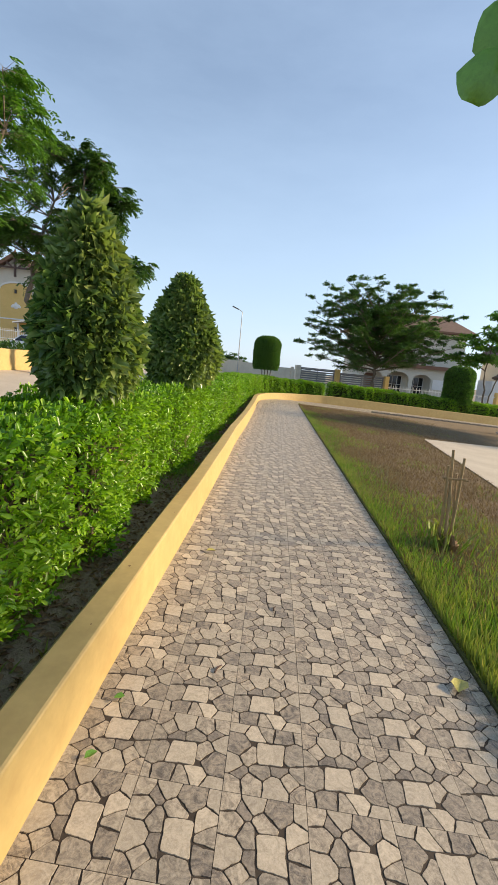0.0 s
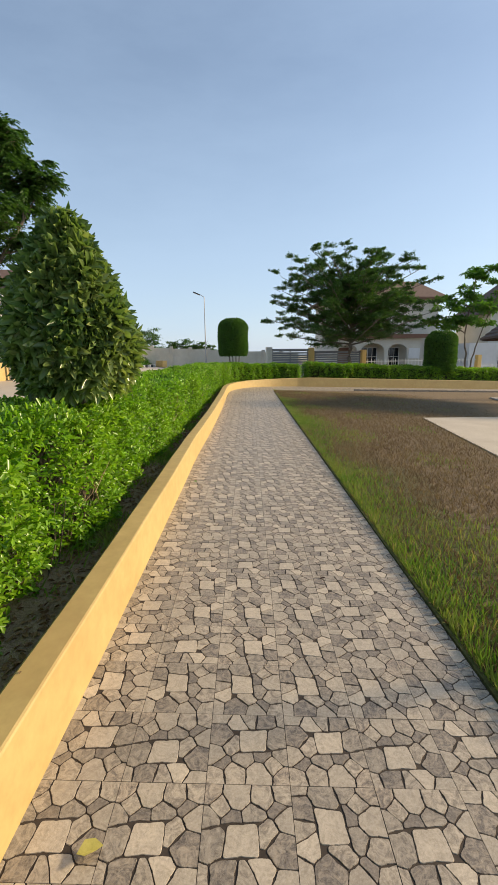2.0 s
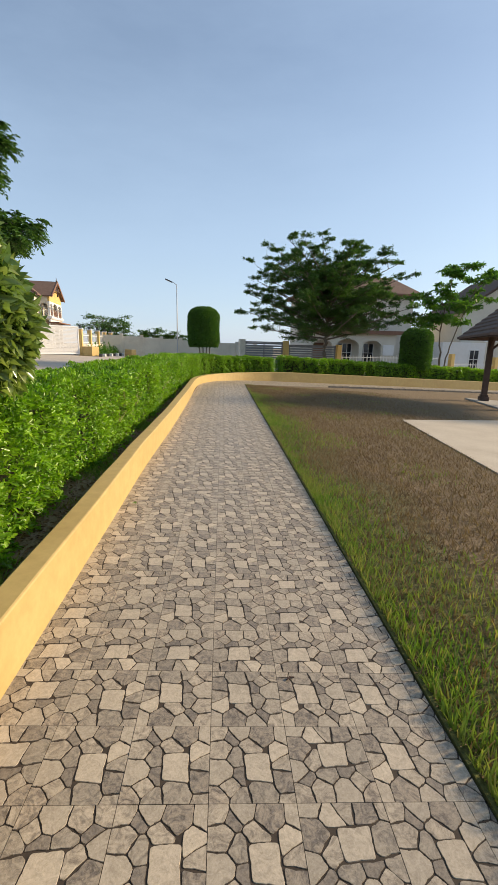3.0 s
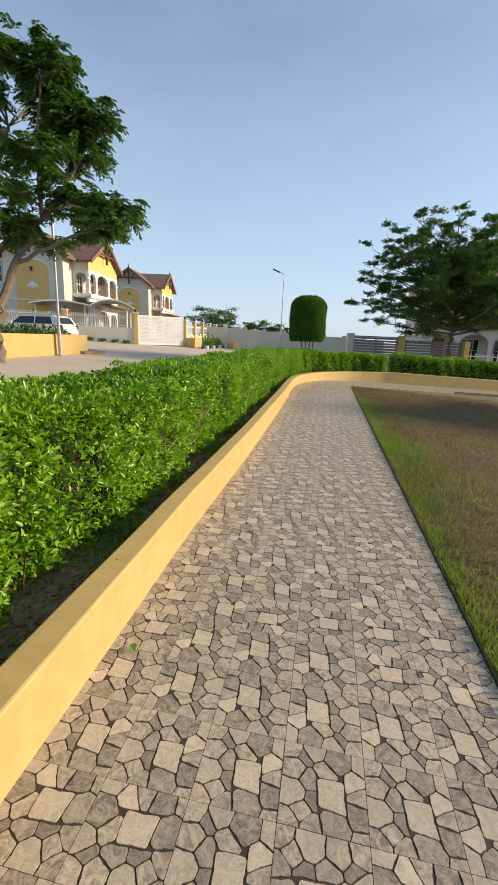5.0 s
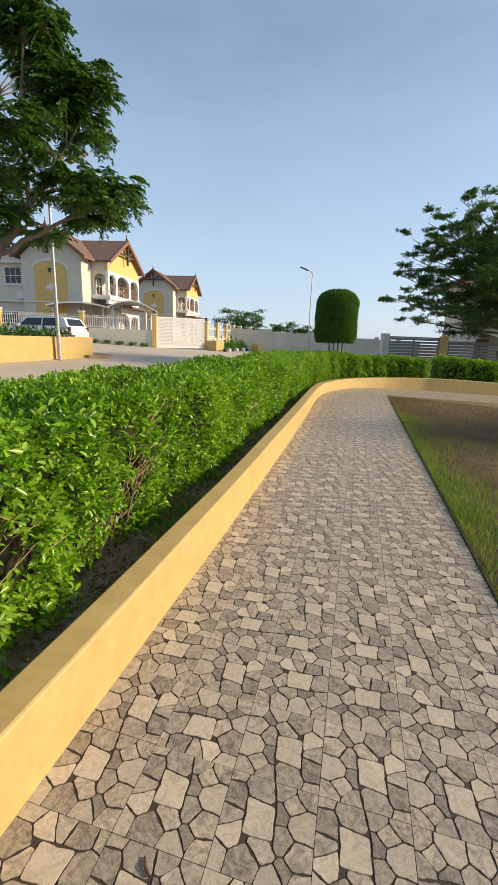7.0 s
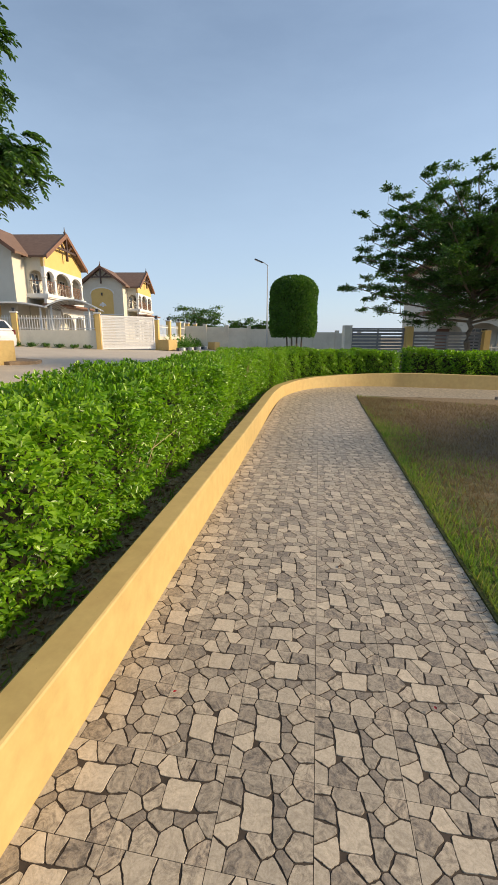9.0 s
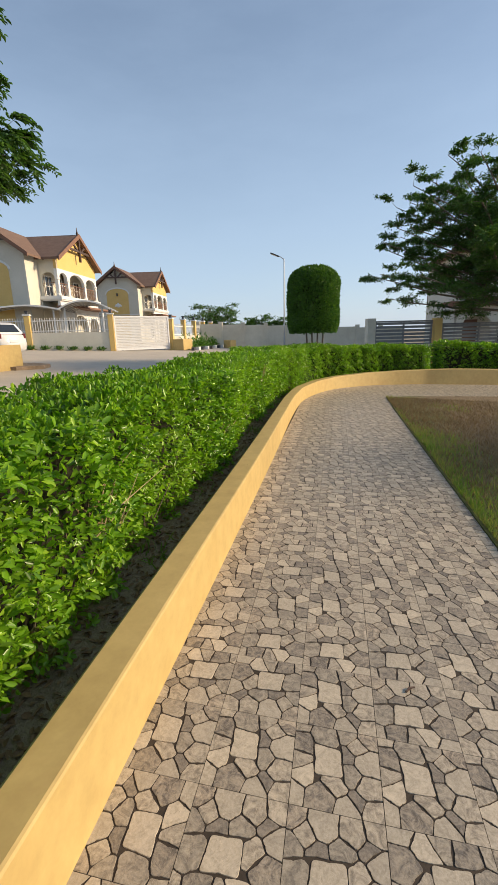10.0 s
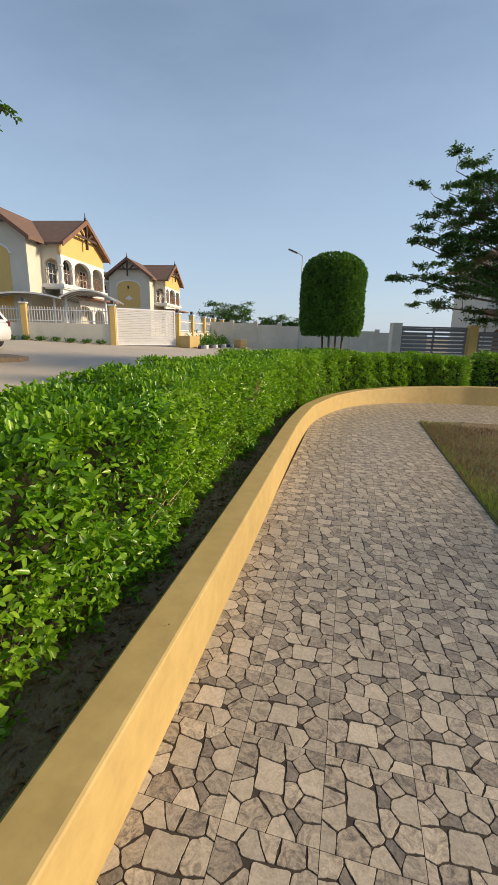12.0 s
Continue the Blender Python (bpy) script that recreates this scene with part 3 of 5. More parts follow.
def shrub(name, at, label, radius_at, z0, z1, n, size, slim, mat, trunks, droop, seed, core=0.8, spread=0.55, group=""):
    rng = np.random.RandomState(seed)
    root = thing(name, at, label, "shrub", group)
    # inner body, its near-black colour painted in for shade among the leaves
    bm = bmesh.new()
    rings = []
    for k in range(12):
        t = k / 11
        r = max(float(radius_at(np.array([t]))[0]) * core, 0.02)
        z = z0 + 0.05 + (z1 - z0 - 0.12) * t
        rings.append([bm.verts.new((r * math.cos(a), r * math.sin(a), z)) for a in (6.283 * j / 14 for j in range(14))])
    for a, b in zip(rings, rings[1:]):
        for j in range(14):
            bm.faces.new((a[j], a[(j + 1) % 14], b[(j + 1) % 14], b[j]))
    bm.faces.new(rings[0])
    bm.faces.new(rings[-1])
    part("core", bm, M["core_shade"], root, "near-black core, coloured as the shade inside the crown")
    pos, out = shell_points(rng, n, radius_at, z0, z1, 0.2 if name == "topiary" else 1.0)
    m = len(pos)
    aim = out + rng.normal(0, spread, (m, 3)) + np.array([0, 0, droop])
    L = size * (0.6 + 0.8 * rng.rand(m))
    leaf_cloud("crown", pos, aim, out + rng.normal(0, 0.35, (m, 3)), L, L * slim, mat, root)
    for x0, y0, x1, y1 in trunks:
        bm = bmesh.new()
        limb(bm, [(x0, y0, 0), ((x0 + x1) / 2 + 0.02, (y0 + y1) / 2, (z0 + 0.1) * 0.5), (x1, y1, z0 + 0.25)], [0.035, 0.028, 0.022])
        part("trunk", bm, M["bark"], root)
    return root


cone_r = lambda t: np.where(t < 0.22, 0.36 + 0.5 * t, 0.47 * np.clip(1 - (np.clip(t - 0.22, 0, 1) / 0.80) ** 1.7, 0.02, 1))
for x, y, top, r, sd in ((-1.58, 4.05, 2.36, 0.60, 11), (-1.52, 6.62, 2.48, 0.88, 12)):
    shrub("cone_shrub", (x, y, gz(x)), "dark green cone-shaped shrub with long drooping leaves rising from the hedge", lambda t, r=r: cone_r(t) * r, 1.16, top - gz(x), 7600, 0.105, 0.37, M["cone"], [(0.05, 0, 0.02, 0.02), (-0.08, 0.05, -0.03, 0)], -0.55, sd, 0.68, 0.95, "cone shrubs")
barrel = lambda t: 0.60 * np.clip(np.where(t > 0.72, np.sqrt(np.clip(1 - (np.clip(t - 0.72, 0, 1) / 0.30) ** 2.4, 0.0, 1)), np.where(t < 0.12, 0.90 + 0.8 * t, 1.0)), 0.03, 1)
tr = [(-0.12 + 0.1 * k, 0.06 * (-1) ** k, -0.2 + 0.16 * k, 0.05) for k in range(4)]
shrub("topiary", (-0.88, 23.95, gz(-0.9)), "dark green clipped barrel topiary on thin stems", lambda t: barrel(t) * 1.12, 1.40, 3.10, 17000, 0.055, 0.55, M["ficus"], tr, 0.1, 21, 0.9, 0.7)
shrub("topiary", (11.2, 29.0, gz(11.2)), "dark green clipped round topiary in the far hedge", lambda t: barrel(t) * 1.42, 0.9, 3.25, 9000, 0.085, 0.55, M["ficus"], tr, 0.1, 22, 0.9, 0.7)


# ---- trees ----
def tree(name, at, label, stems, clumps, leaf, mat, per, flat, seed, group="", frond=0.0):
    """stems: lists of points of trunk and main limbs with start and end radius. clumps: sprays (x, y, z, radius) hung on twigs
    from the nearest limb. Leaves lie in flat, uneven sprays, or in pairs along drooping stalks frond metres long."""
    rng = np.random.RandomState(seed)
    root = thing(name, at, label, "tree", group)
    nodes = []
    bm = bmesh.new()
    for pts, r0, r1 in stems:
        fine = []
        for a, b in zip(pts, pts[1:]):
            for s in range(4):
                fine.append(Vector(a).lerp(Vector(b), s / 4) + Vector(rng.normal(0, 0.35 * r0, 3)) * (0 if not fine else 1))
        fine.append(Vector(pts[-1]))
        rad = [r0 + (r1 - r0) * k / (len(fine) - 1) for k in range(len(fine))]
        limb(bm, fine, rad, 8)
        nodes += list(zip(fine, rad))
    part("trunk", bm, M["bark"], root)
    bm = bmesh.new()
    P, A, U = [], [], []
    for cx, cy, cz, cr in clumps:
        c = Vector((cx, cy, cz))
        own = [q for q in nodes if q[0].z < cz + 0.4] or nodes
        base, br = min(own, key=lambda q: (q[0] - c).length + 0.6 * max(0, q[0].z - cz))
        mid = base.lerp(c, 0.5) + Vector((0, 0, 0.12 * (c - base).length))
        r = min(br * 0.6, 0.05)
        limb(bm, [base, mid, c], [r, r * 0.7, r * 0.3], 5)
        for j in range(9):
            a = rng.rand() * 6.283
            d = Vector((math.cos(a), math.sin(a), rng.normal(0, 0.22))) * cr * (0.55 + 0.6 * rng.rand())
            e = c + Vector((d.x, d.y, d.z * flat + 0.02))
            rod(bm, c.lerp(mid, 0.25 * rng.rand()), e, r * 0.3, 0.004, 4, False)
            m = int(per / 9)
            if frond:
                pairs = 7
                for q in range(max(1, m // (2 * pairs))):
                    s0 = np.array(c.lerp(e, 0.35 + 0.7 * rng.rand()))
                    way = np.array(d.normalized()) + rng.normal(0, 0.55, 3) * np.array([1, 1, 0.5])
                    way /= np.linalg.norm(way)
                    cross = np.cross(way, (0, 0, 1.0))
                    cross /= max(np.linalg.norm(cross), 1e-6)
                    f = np.repeat((np.arange(pairs) + 1) / pairs, 2)[:, None]
                    sgn = np.tile([1.0, -1.0], pairs)[:, None]
                    P.append(s0 + way * frond * f * (0.8 + 0.4 * rng.rand()) - np.array([0, 0, 1.0]) * frond * 0.45 * f ** 2)
                    A.append(cross * sgn + way * 0.55 + np.array([0, 0, -0.35]) + rng.normal(0, 0.15, (2 * pairs, 3)))
                    U.append(np.array([[0, 0, 1.0]]) + rng.normal(0, 0.35, (2 * pairs, 3)))
                continue
            t = 0.25 + 0.8 * rng.rand(m)
            line = np.array(c)[None] * (1 - t[:, None]) + np.array(e)[None] * t[:, None]
            P.append(line + rng.normal(0, 1, (m, 3)) * np.array([0.13, 0.13, 0.09 * flat + 0.03]) * cr)
            A.append(np.array(d)[None] * 0.8 / max(cr, 0.01) + rng.normal(0, 0.8, (m, 3)) * np.array([1, 1, 0.6]))
            U.append(np.array([[0, 0, 1.0]]) + rng.normal(0, 0.45, (m, 3)))
    part("branchwork", bm, M["bark"], root)
    P, A, U = np.concatenate(P), np.concatenate(A), np.concatenate(U)
    L = leaf * (0.6 + 0.8 * rng.rand(len(P)))
    leaf_cloud("crown", P, A, U, L, L * 0.42, mat, root)
    return root


def spray(rng, n, cx, cy, cz, rx, ry, rz, r0, r1, low=-1.0):
    """Clumps spread through a lumpy ellipsoid, mostly near its outside."""
    out = []
    while len(out) < n:
        v = rng.normal(0, 1, 3)
        v /= np.linalg.norm(v)
        if v[2] < low:
            continue
        k = 0.45 + 0.6 * rng.rand() ** 0.6
        out.append((cx + v[0] * rx * k, cy + v[1] * ry * k, cz + v[2] * rz * k, r0 + (r1 - r0) * rng.rand()))
    return out


rg = np.random.RandomState(5)
# roadside tree with a forked trunk, in front of the yellow planter wall
T1 = (-9.95, 18.2, gz(-9.95))
stems1 = [([(0, 0, -0.1), (-0.12, 0.1, 0.9), (-0.1, 0.3, 1.7), (0.2, 0.8, 3.0), (0.8, 1.4, 4.4), (1.5, 2.2, 6.0)], 0.20, 0.05),
          ([(-0.1, 0.25, 1.5), (-0.6, 0.4, 2.8), (-0.7, 1.0, 4.6), (-0.2, 1.5, 7.0)], 0.13, 0.04),
          ([(0.2, 0.8, 3.0), (1.7, 1.0, 3.7), (3.4, 1.3, 4.3)], 0.07, 0.03),
          ([(0.8, 1.4, 4.4), (0.9, 1.2, 6.0), (1.3, 1.0, 7.8)], 0.07, 0.03)]
cl1 = spray(rg, 56, -0.55, 1.6, 6.3, 2.5, 2.5, 2.8, 0.42, 0.75) + spray(rg, 12, 2.6, 1.5, 4.5, 1.2, 0.9, 0.65, 0.35, 0.55) + spray(rg, 12, 1.8, 2.4, 7.2, 1.0, 1.0, 0.8, 0.4, 0.6) + spray(rg, 8, 1.4, 1.0, 8.4, 0.8, 0.7, 0.6, 0.35, 0.5)
tree("roadside_tree", T1, "roadside tree with a forked trunk and feathery dark green leaves", stems1, cl1, 0.125, M["tree_dark"], 760, 0.95, 31, frond=0.34)
# lighter tree further back along the road
T2 = (-8.9, 11.2, gz(-8.9))
stems2 = [([(0, 0, -0.1), (0.1, 0, 1.6), (0.3, 0.1, 3.4), (0.6, 0.2, 6.0)], 0.16, 0.04), ([(0.1, 0, 1.8), (-0.8, 0.4, 3.5), (-1.2, 0.6, 5.5)], 0.09, 0.03), ([(0.2, 0.1, 2.6), (1.3, 0.1, 4.2), (2.0, 0.2, 5.8)], 0.08, 0.03)]
cl2 = spray(rg, 80, -0.2, 0.2, 5.7, 2.4, 2.1, 2.7, 0.5, 0.8)
tree("street_tree", T2, "street tree with a dense light green crown", stems2, cl2, 0.12, M["tree_light"], 600, 0.8, 32, frond=0.36)
# spreading tree with flat sprays before the far house
T3 = (6.3, 30.9, gz(6.3))
stems3 = [([(0, 0, -0.1), (0.05, 0, 1.2), (0.0, 0.1, 2.4), (0.2, 0.1, 4.4), (0.1, 0.1, 6.4)], 0.15, 0.05)]
cl3 = []
for k in range(60):
    a = 2.399 * k + rg.normal(0, 0.2)
    f = (k + 0.5) / 60                                   # low limbs first, then the steeper ones of the top
    ln = (5.2 - 2.5 * f ** 2) * (0.82 + 0.30 * rg.rand())
    s = Vector((0.03, 0.1, 2.3 + 3.3 * f))
    e = Vector((math.cos(a) * ln, 0.1 + math.sin(a) * ln * 0.85, 3.3 + 4.5 * f ** 0.75 + rg.normal(0, 0.25)))
    mid = s.lerp(e, 0.5) + Vector((0, 0, -0.12 + 0.25 * f))
    stems3.append(([s, mid, e], 0.055, 0.012))
    for q in range(9):
        t = 0.22 + 0.098 * q
        p = s.lerp(mid, 2 * t) if t < 0.5 else mid.lerp(e, 2 * t - 1)
        p = p + Vector(rg.normal(0, 0.24, 3))
        cl3.append((p.x, p.y, p.z + 0.04, (0.66 - 0.34 * t) * (0.8 + 0.4 * rg.rand())))
tree("spreading_tree", T3, "wide spreading tree with flat layers of small dark leaves", stems3, cl3, 0.10, M["tree_dark"], 290, 0.85, 33)
# slender twin-stemmed tree
T4 = (14.2, 31.8, gz(14.2))
stems4 = [([(0, 0, -0.1), (-0.1, 0, 1.6), (-0.25, 0, 3.4), (0.1, 0, 6.6)], 0.075, 0.03), ([(0.1, 0, 0), (0.35, 0, 1.7), (0.7, 0, 3.2), (1.6, 0.1, 5.6)], 0.06, 0.025)]
cl4 = spray(rg, 13, -0.6, 0, 3.9, 2.6, 1.4, 0.5, 0.5, 0.8) + spray(rg, 16, 0.4, 0, 5.2, 2.9, 1.5, 0.6, 0.5, 0.8) + spray(rg, 14, 1.0, 0, 6.6, 2.4, 1.4, 0.8, 0.45, 0.7)
tree("slender_tree", T4, "slender twin-stemmed tree with broad green leaves in tiers", stems4, cl4, 0.22, M["tree_light"], 170, 0.45, 34)
# unseen tree added beside the walk's start, to shade the first stretch of hedge
T5 = (3.7, 2.5, gz(3.7))
stems5 = [([(0, 0, -0.1), (0.05, 0.1, 1.8), (0, 0, 3.6), (0.1, 0, 5.6)], 0.12, 0.04)]
tree("shade_tree", T5, "unseen tree with a dense rounded crown, added to shade the hedge", stems5, spray(rg, 46, 0, 0, 3.25, 1.2, 1.55, 1.2, 0.4, 0.6), 0.16, M["tree_dark"], 150, 0.6, 35)
# broad-leaved tree at the start of the walk, one twig of which hangs into view
T6 = (2.7, -0.8, gz(2.7))
stems6 = [([(0, 0, -0.1), (0.05, 0, 1.2), (-0.1, 0.3, 2.4), (0.1, 0.2, 3.8)], 0.09, 0.03), ([(-0.1, 0.3, 2.3), (-1.2, 1.8, 2.75), (-2.635, 3.06, 2.36)], 0.035, 0.006)]
t6 = tree("almond_tree", T6, "young broad-leaved tree with a low twig over the path", stems6, spray(rg, 12, 0.2, 0, 4.0, 1.1, 1.0, 0.9, 0.3, 0.5), 0.2, M["tree_light"], 40, 0.5, 36)
for cx, cz, w, h, turn in ((-2.618, 2.305, 0.046, 0.064, 0.4), (-2.640, 2.228, 0.048, 0.055, -0.3)):
    bm = bmesh.new()
    mid_v = [bm.verts.new((cx + math.sin(turn) * h * k, 3.05 - 0.012, cz - math.cos(turn) * h * k)) for k in (-0.9, 0.0, 0.9)]
    for s in (-1, 1):
        rim = []
        for k in range(9):
            a = math.pi * k / 8
            lx, lz = s * w * math.sin(a) * (1 + 0.10 * math.sin(5 * a)), h * math.cos(a)
            rim.append(bm.verts.new((cx + lx * math.cos(turn) - lz * math.sin(turn), 3.05 + 0.02 * math.sin(a), cz + lx * math.sin(turn) + lz * math.cos(turn))))
        for k in range(8):
            bm.faces.new((rim[k], rim[k + 1], mid_v[0 if k < 3 else 1 if k < 5 else 2]))
        bm.faces.new((mid_v[0], rim[3], mid_v[1]))
        bm.faces.new((mid_v[1], rim[5], mid_v[2]))
    part("hanging_leaf", bm, M["green_leaf"], t6, "large fresh green leaf", True)
# bushes and treetops beyond the boundary wall
for x, y, s, sd in ((-17.5, 78, 3.4, 41), (-11.5, 76, 2.6, 42), (-7.5, 70, 2.2, 43), (-20.5, 84, 4.6, 44)):
    cl = spray(np.random.RandomState(sd), 26, 0, 0, s * 0.85, s * 0.9, s * 0.6, s * 0.5, s * 0.25, s * 0.42)
    tree("distant_bush", (x, y, gz(x)), "dark bushy treetop beyond the boundary wall", [([(0, 0, -0.1), (0, 0, s * 0.4), (0.1, 0, s * 0.9)], 0.12, 0.05)], cl, 0.3, M["tree_dark"], 110, 0.7, sd, "distant bushes")


# ---- villas across the road ----
def arch_outline(x0, x1, z0, spring, rise, n=10):
    """An opening with a round head, anticlockwise."""
    c, r = (x0 + x1) / 2, (x1 - x0) / 2
    return [(x1, z0)] + [(c + r * math.cos(math.pi * k / n), spring + rise * math.sin(math.pi * k / n)) for k in range(n + 1)] + [(x0, z0)]


def arcade(bm, x0, x1, z0, z1, openings, to, a, b):
    """A wall from x0 to x1 and z0 to z1 with arched openings standing on z0."""
    edge = x0
    for ox0, ox1, spring, rise in openings:
        prism(bm, [(edge, z0), (ox0, z0), (ox0, z1), (edge, z1)], a, b, to)
        head = [(x, z) for x, z in arch_outline(ox0, ox1, z0, spring, rise)[1:-1]]
        half = len(head) // 2
        prism(bm, [*head[:half + 1][::-1], (ox1, z1), ((ox0 + ox1) / 2, z1)][::-1], a, b, to)
        prism(bm, [*head[half:], (ox0, z1), ((ox0 + ox1) / 2, z1)], a, b, to)
        edge = ox1
    prism(bm, [(edge, z0), (x1, z0), (x1, z1), (edge, z1)], a, b, to)
    return bm


def gable_roof(bm, centre, half, eave, apex, y0, y1, to, th=0.16):
    for s in (-1, 1):
        prism(bm, [(centre, apex), (centre + s * half, eave), (centre + s * half, eave - th), (centre, apex - th)], y0, y1, to)
    return bm


def gable_trim(root, centre, half, eave, apex, y, to):
    bm = bmesh.new()
    for s in (-1, 1):
        prism(bm, [(centre, apex + 0.05), (centre + s * (half + 0.05), eave + 0.03), (centre + s * (half + 0.05), eave - 0.27), (centre, apex - 0.27)], y - 0.07, y, to)
    part("bargeboard", bm, M["fascia"], root)
    bm = bmesh.new()
    mid = eave + (apex - eave) * 0.42
    w = half * 0.56
    prism(bm, [(centre - w, mid - 0.07), (centre + w, mid - 0.07), (centre + w, mid + 0.07), (centre - w, mid + 0.07)], y + 0.02, y + 0.14, to)
    prism(bm, [(centre - 0.08, mid - 0.75), (centre + 0.08, mid - 0.75), (centre + 0.08, apex - 0.2), (centre - 0.08, apex - 0.2)], y + 0.0, y + 0.16, to)
    for s in (-1, 1):
        prism(bm, [(centre + s * 0.1, mid - 0.05), (centre + s * 0.22, mid - 0.05), (centre + s * w * 0.62, mid + (apex - mid) * 0.42), (centre + s * w * 0.50, mid + (apex - mid) * 0.52)], y + 0.03, y + 0.13, to)
    part("gable_truss", bm, M["dark_wood"], root)
    bm = bmesh.new()
    base = Vector(to(centre, apex - 0.05, y + 0.1))
    limb(bm, [base, base + Vector((0, 0, 0.16)), base + Vector((0, 0, 0.24)), base + Vector((0, 0, 0.55))], [0.08, 0.10, 0.05, 0.02], 6)
    part("finial", bm, M["dark_wood"], root)


def window(root, to, x0, x1, z0, z1, y, cols=3, frame_mat="white"):
    w = part("window", prism(bmesh.new(), [(x0, z0), (x1, z0), (x1, z1), (x0, z1)], y - 0.015, y + 0.02, to), M["glass"], root, "dark glazed window")
    bm = bmesh.new()
    for a, b, c, d in [(x0 - 0.05, x0 + 0.03, z0, z1), (x1 - 0.03, x1 + 0.05, z0, z1), (x0, x1, z0 - 0.05, z0 + 0.03), (x0, x1, z1 - 0.03, z1 + 0.05)] + [(x0 + (x1 - x0) * k / cols - 0.02, x0 + (x1 - x0) * k / cols + 0.02, z0, z1) for k in range(1, cols)] + [(x0, x1, (z0 + z1) / 2 - 0.02, (z0 + z1) / 2 + 0.02)]:
        prism(bm, [(a, c), (b, c), (b, d), (a, d)], y - 0.06, y - 0.01, to)
    part("frame", bm, M[frame_mat], w)
    part("sill", prism(bmesh.new(), [(x0 - 0.12, z0 - 0.14), (x1 + 0.12, z0 - 0.14), (x1 + 0.12, z0 - 0.06), (x0 - 0.12, z0 - 0.06)], y - 0.12, y, to), M["white"], w)


def villa(corner, base, label):
    """Local x runs along the side wall towards the road, y back along the road, z up from the ground."""
    root = thing("villa", (corner[0], corner[1], base), label, "house", "villas across the road", yaw=7.8)
    E, A = 6.35, 8.45                                   # eaves and ridge above the ground
    side = lambda u, v, w: (u, w, v)                    # the wall that faces along the road
    road = lambda u, v, w: (-w, u, v)                   # the wall that faces the road
    # main wing
    bm = bmesh.new()
    prism(bm, [(-4.95, -0.7), (-0.1, -0.7), (-0.1, E), (-2.52, A - 0.25), (-4.95, E)], 0.0, 9.8, side)
    part("wall", bm, M["cream"], root, "cream rendered side wall")
    bm = bmesh.new()
    gable_roof(bm, -2.52, 2.95, E - 0.05, A, -0.55, 10.2, side)
    part("roof", bm, M["roof"], root, "brown shingled roof")
    gable_trim(root, -2.52, 2.95, E - 0.05, A, -0.50, side)
    # arched panel on the side wall
    part("arch_panel", prism(bmesh.new(), arch_outline(-3.95, -1.3, 0.2, 5.35, 0.62), -0.03, 0.0, side), M["yellow_dull"], root, "mustard arched panel on the side wall")
    bm = bmesh.new()
    o, i2 = arch_outline(-4.1, -1.15, 0.2, 5.35, 0.78), arch_outline(-3.97, -1.28, 0.2, 5.35, 0.63)
    for k in range(1, len(o) - 2):
        prism(bm, [o[k], o[k + 1], i2[k + 1], i2[k]], -0.06, 0.0, side)
    part("arch_trim", bm, M["white"], root)
    bm = bmesh.new()
    for dx, dz, s in ((0, 0, 0.24), (-0.22, 0.02, 0.15), (0.22, 0.02, 0.15), (0, 0.2, 0.13), (-0.33, -0.05, 0.1), (0.33, -0.05, 0.1)):
        bmesh.ops.create_uvsphere(bm, u_segments=8, v_segments=6, radius=s, matrix=Matrix.Translation((-2.62 + dx, -0.03, 4.05 + dz)) @ Matrix.Diagonal((1, 0.25, 1, 1)))
    part("plaster_ornament", bm, M["white"], root, "white plaster ornament")
    for z in (5.25, 2.05):
        part("wall_lamp", boxes(((-2.62, -0.09, z), (0.14, 0.14, 0.24)), ((-2.62, -0.12, z + 0.16), (0.22, 0.20, 0.05)), bevel=0.015), M["dark_metal"], root)
    # flat-roofed rear block
    bm = boxes(((-9.6, 5.4, 3.1), (9.3, 8.6, 7.6)), ((-9.6, 5.4, 6.95), (9.6, 8.9, 0.16)))
    part("rear_block", bm, M["cream"], root, "cream flat-roofed rear block")
    side2 = lambda u, v, w: (u, w + 1.1, v)
    window(root, side2, -7.1, -5.7, 4.35, 5.6, 0.0)
    window(root, side2, -10.4, -8.6, 4.35, 5.6, 0.0)
    window(root, side2, -8.6, -6.2, 1.0, 2.2, 0.0, 4)
    part("window_hood", boxes(((-6.4, 0.9, 5.95), (2.4, 0.5, 0.12)), ((-9.5, 0.9, 5.95), (2.4, 0.5, 0.12))), M["white"], root)
    part("air_conditioner", boxes(((-5.6, 0.9, 3.5), (0.85, 0.34, 0.62)), bevel=0.02), M["white"], root, "white air-conditioner unit on the wall")
    part("string_course", boxes(((-7.0, 0.95, 3.02), (4.0, 0.3, 0.12)), ((-2.5, -0.04, 2.95), (4.9, 0.08, 0.10))), M["white"], root)
    # balcony wing towards the road
    bm = bmesh.new()
    prism(bm, [(1.6, 5.55), (8.4, 5.55), (8.4, E), (5.0, A - 0.25), (1.6, E)], -1.28, -1.08, road)
    part("gable", bm, M["yellow_dull"], root, "mustard gable over the balcony")
    bm = bmesh.new()
    gable_roof(bm, 5.0, 3.75, E - 0.05, A, -1.75, 2.5, road)
    part("roof", bm, M["roof"], root, "brown shingled roof")
    gable_trim(root, 5.0, 3.75, E - 0.05, A, -1.70, road)
    bm = bmesh.new()
    arcade(bm, 1.6, 8.4, 3.72, 5.6, [(1.85, 3.1, 4.95, 0.42), (3.4, 6.0, 4.85, 0.62), (6.3, 8.15, 4.95, 0.45)], road, -1.3, -1.06)
    part("balcony_arcade", bm, M["white"], root, "white arched balcony front")
    bm = bmesh.new()
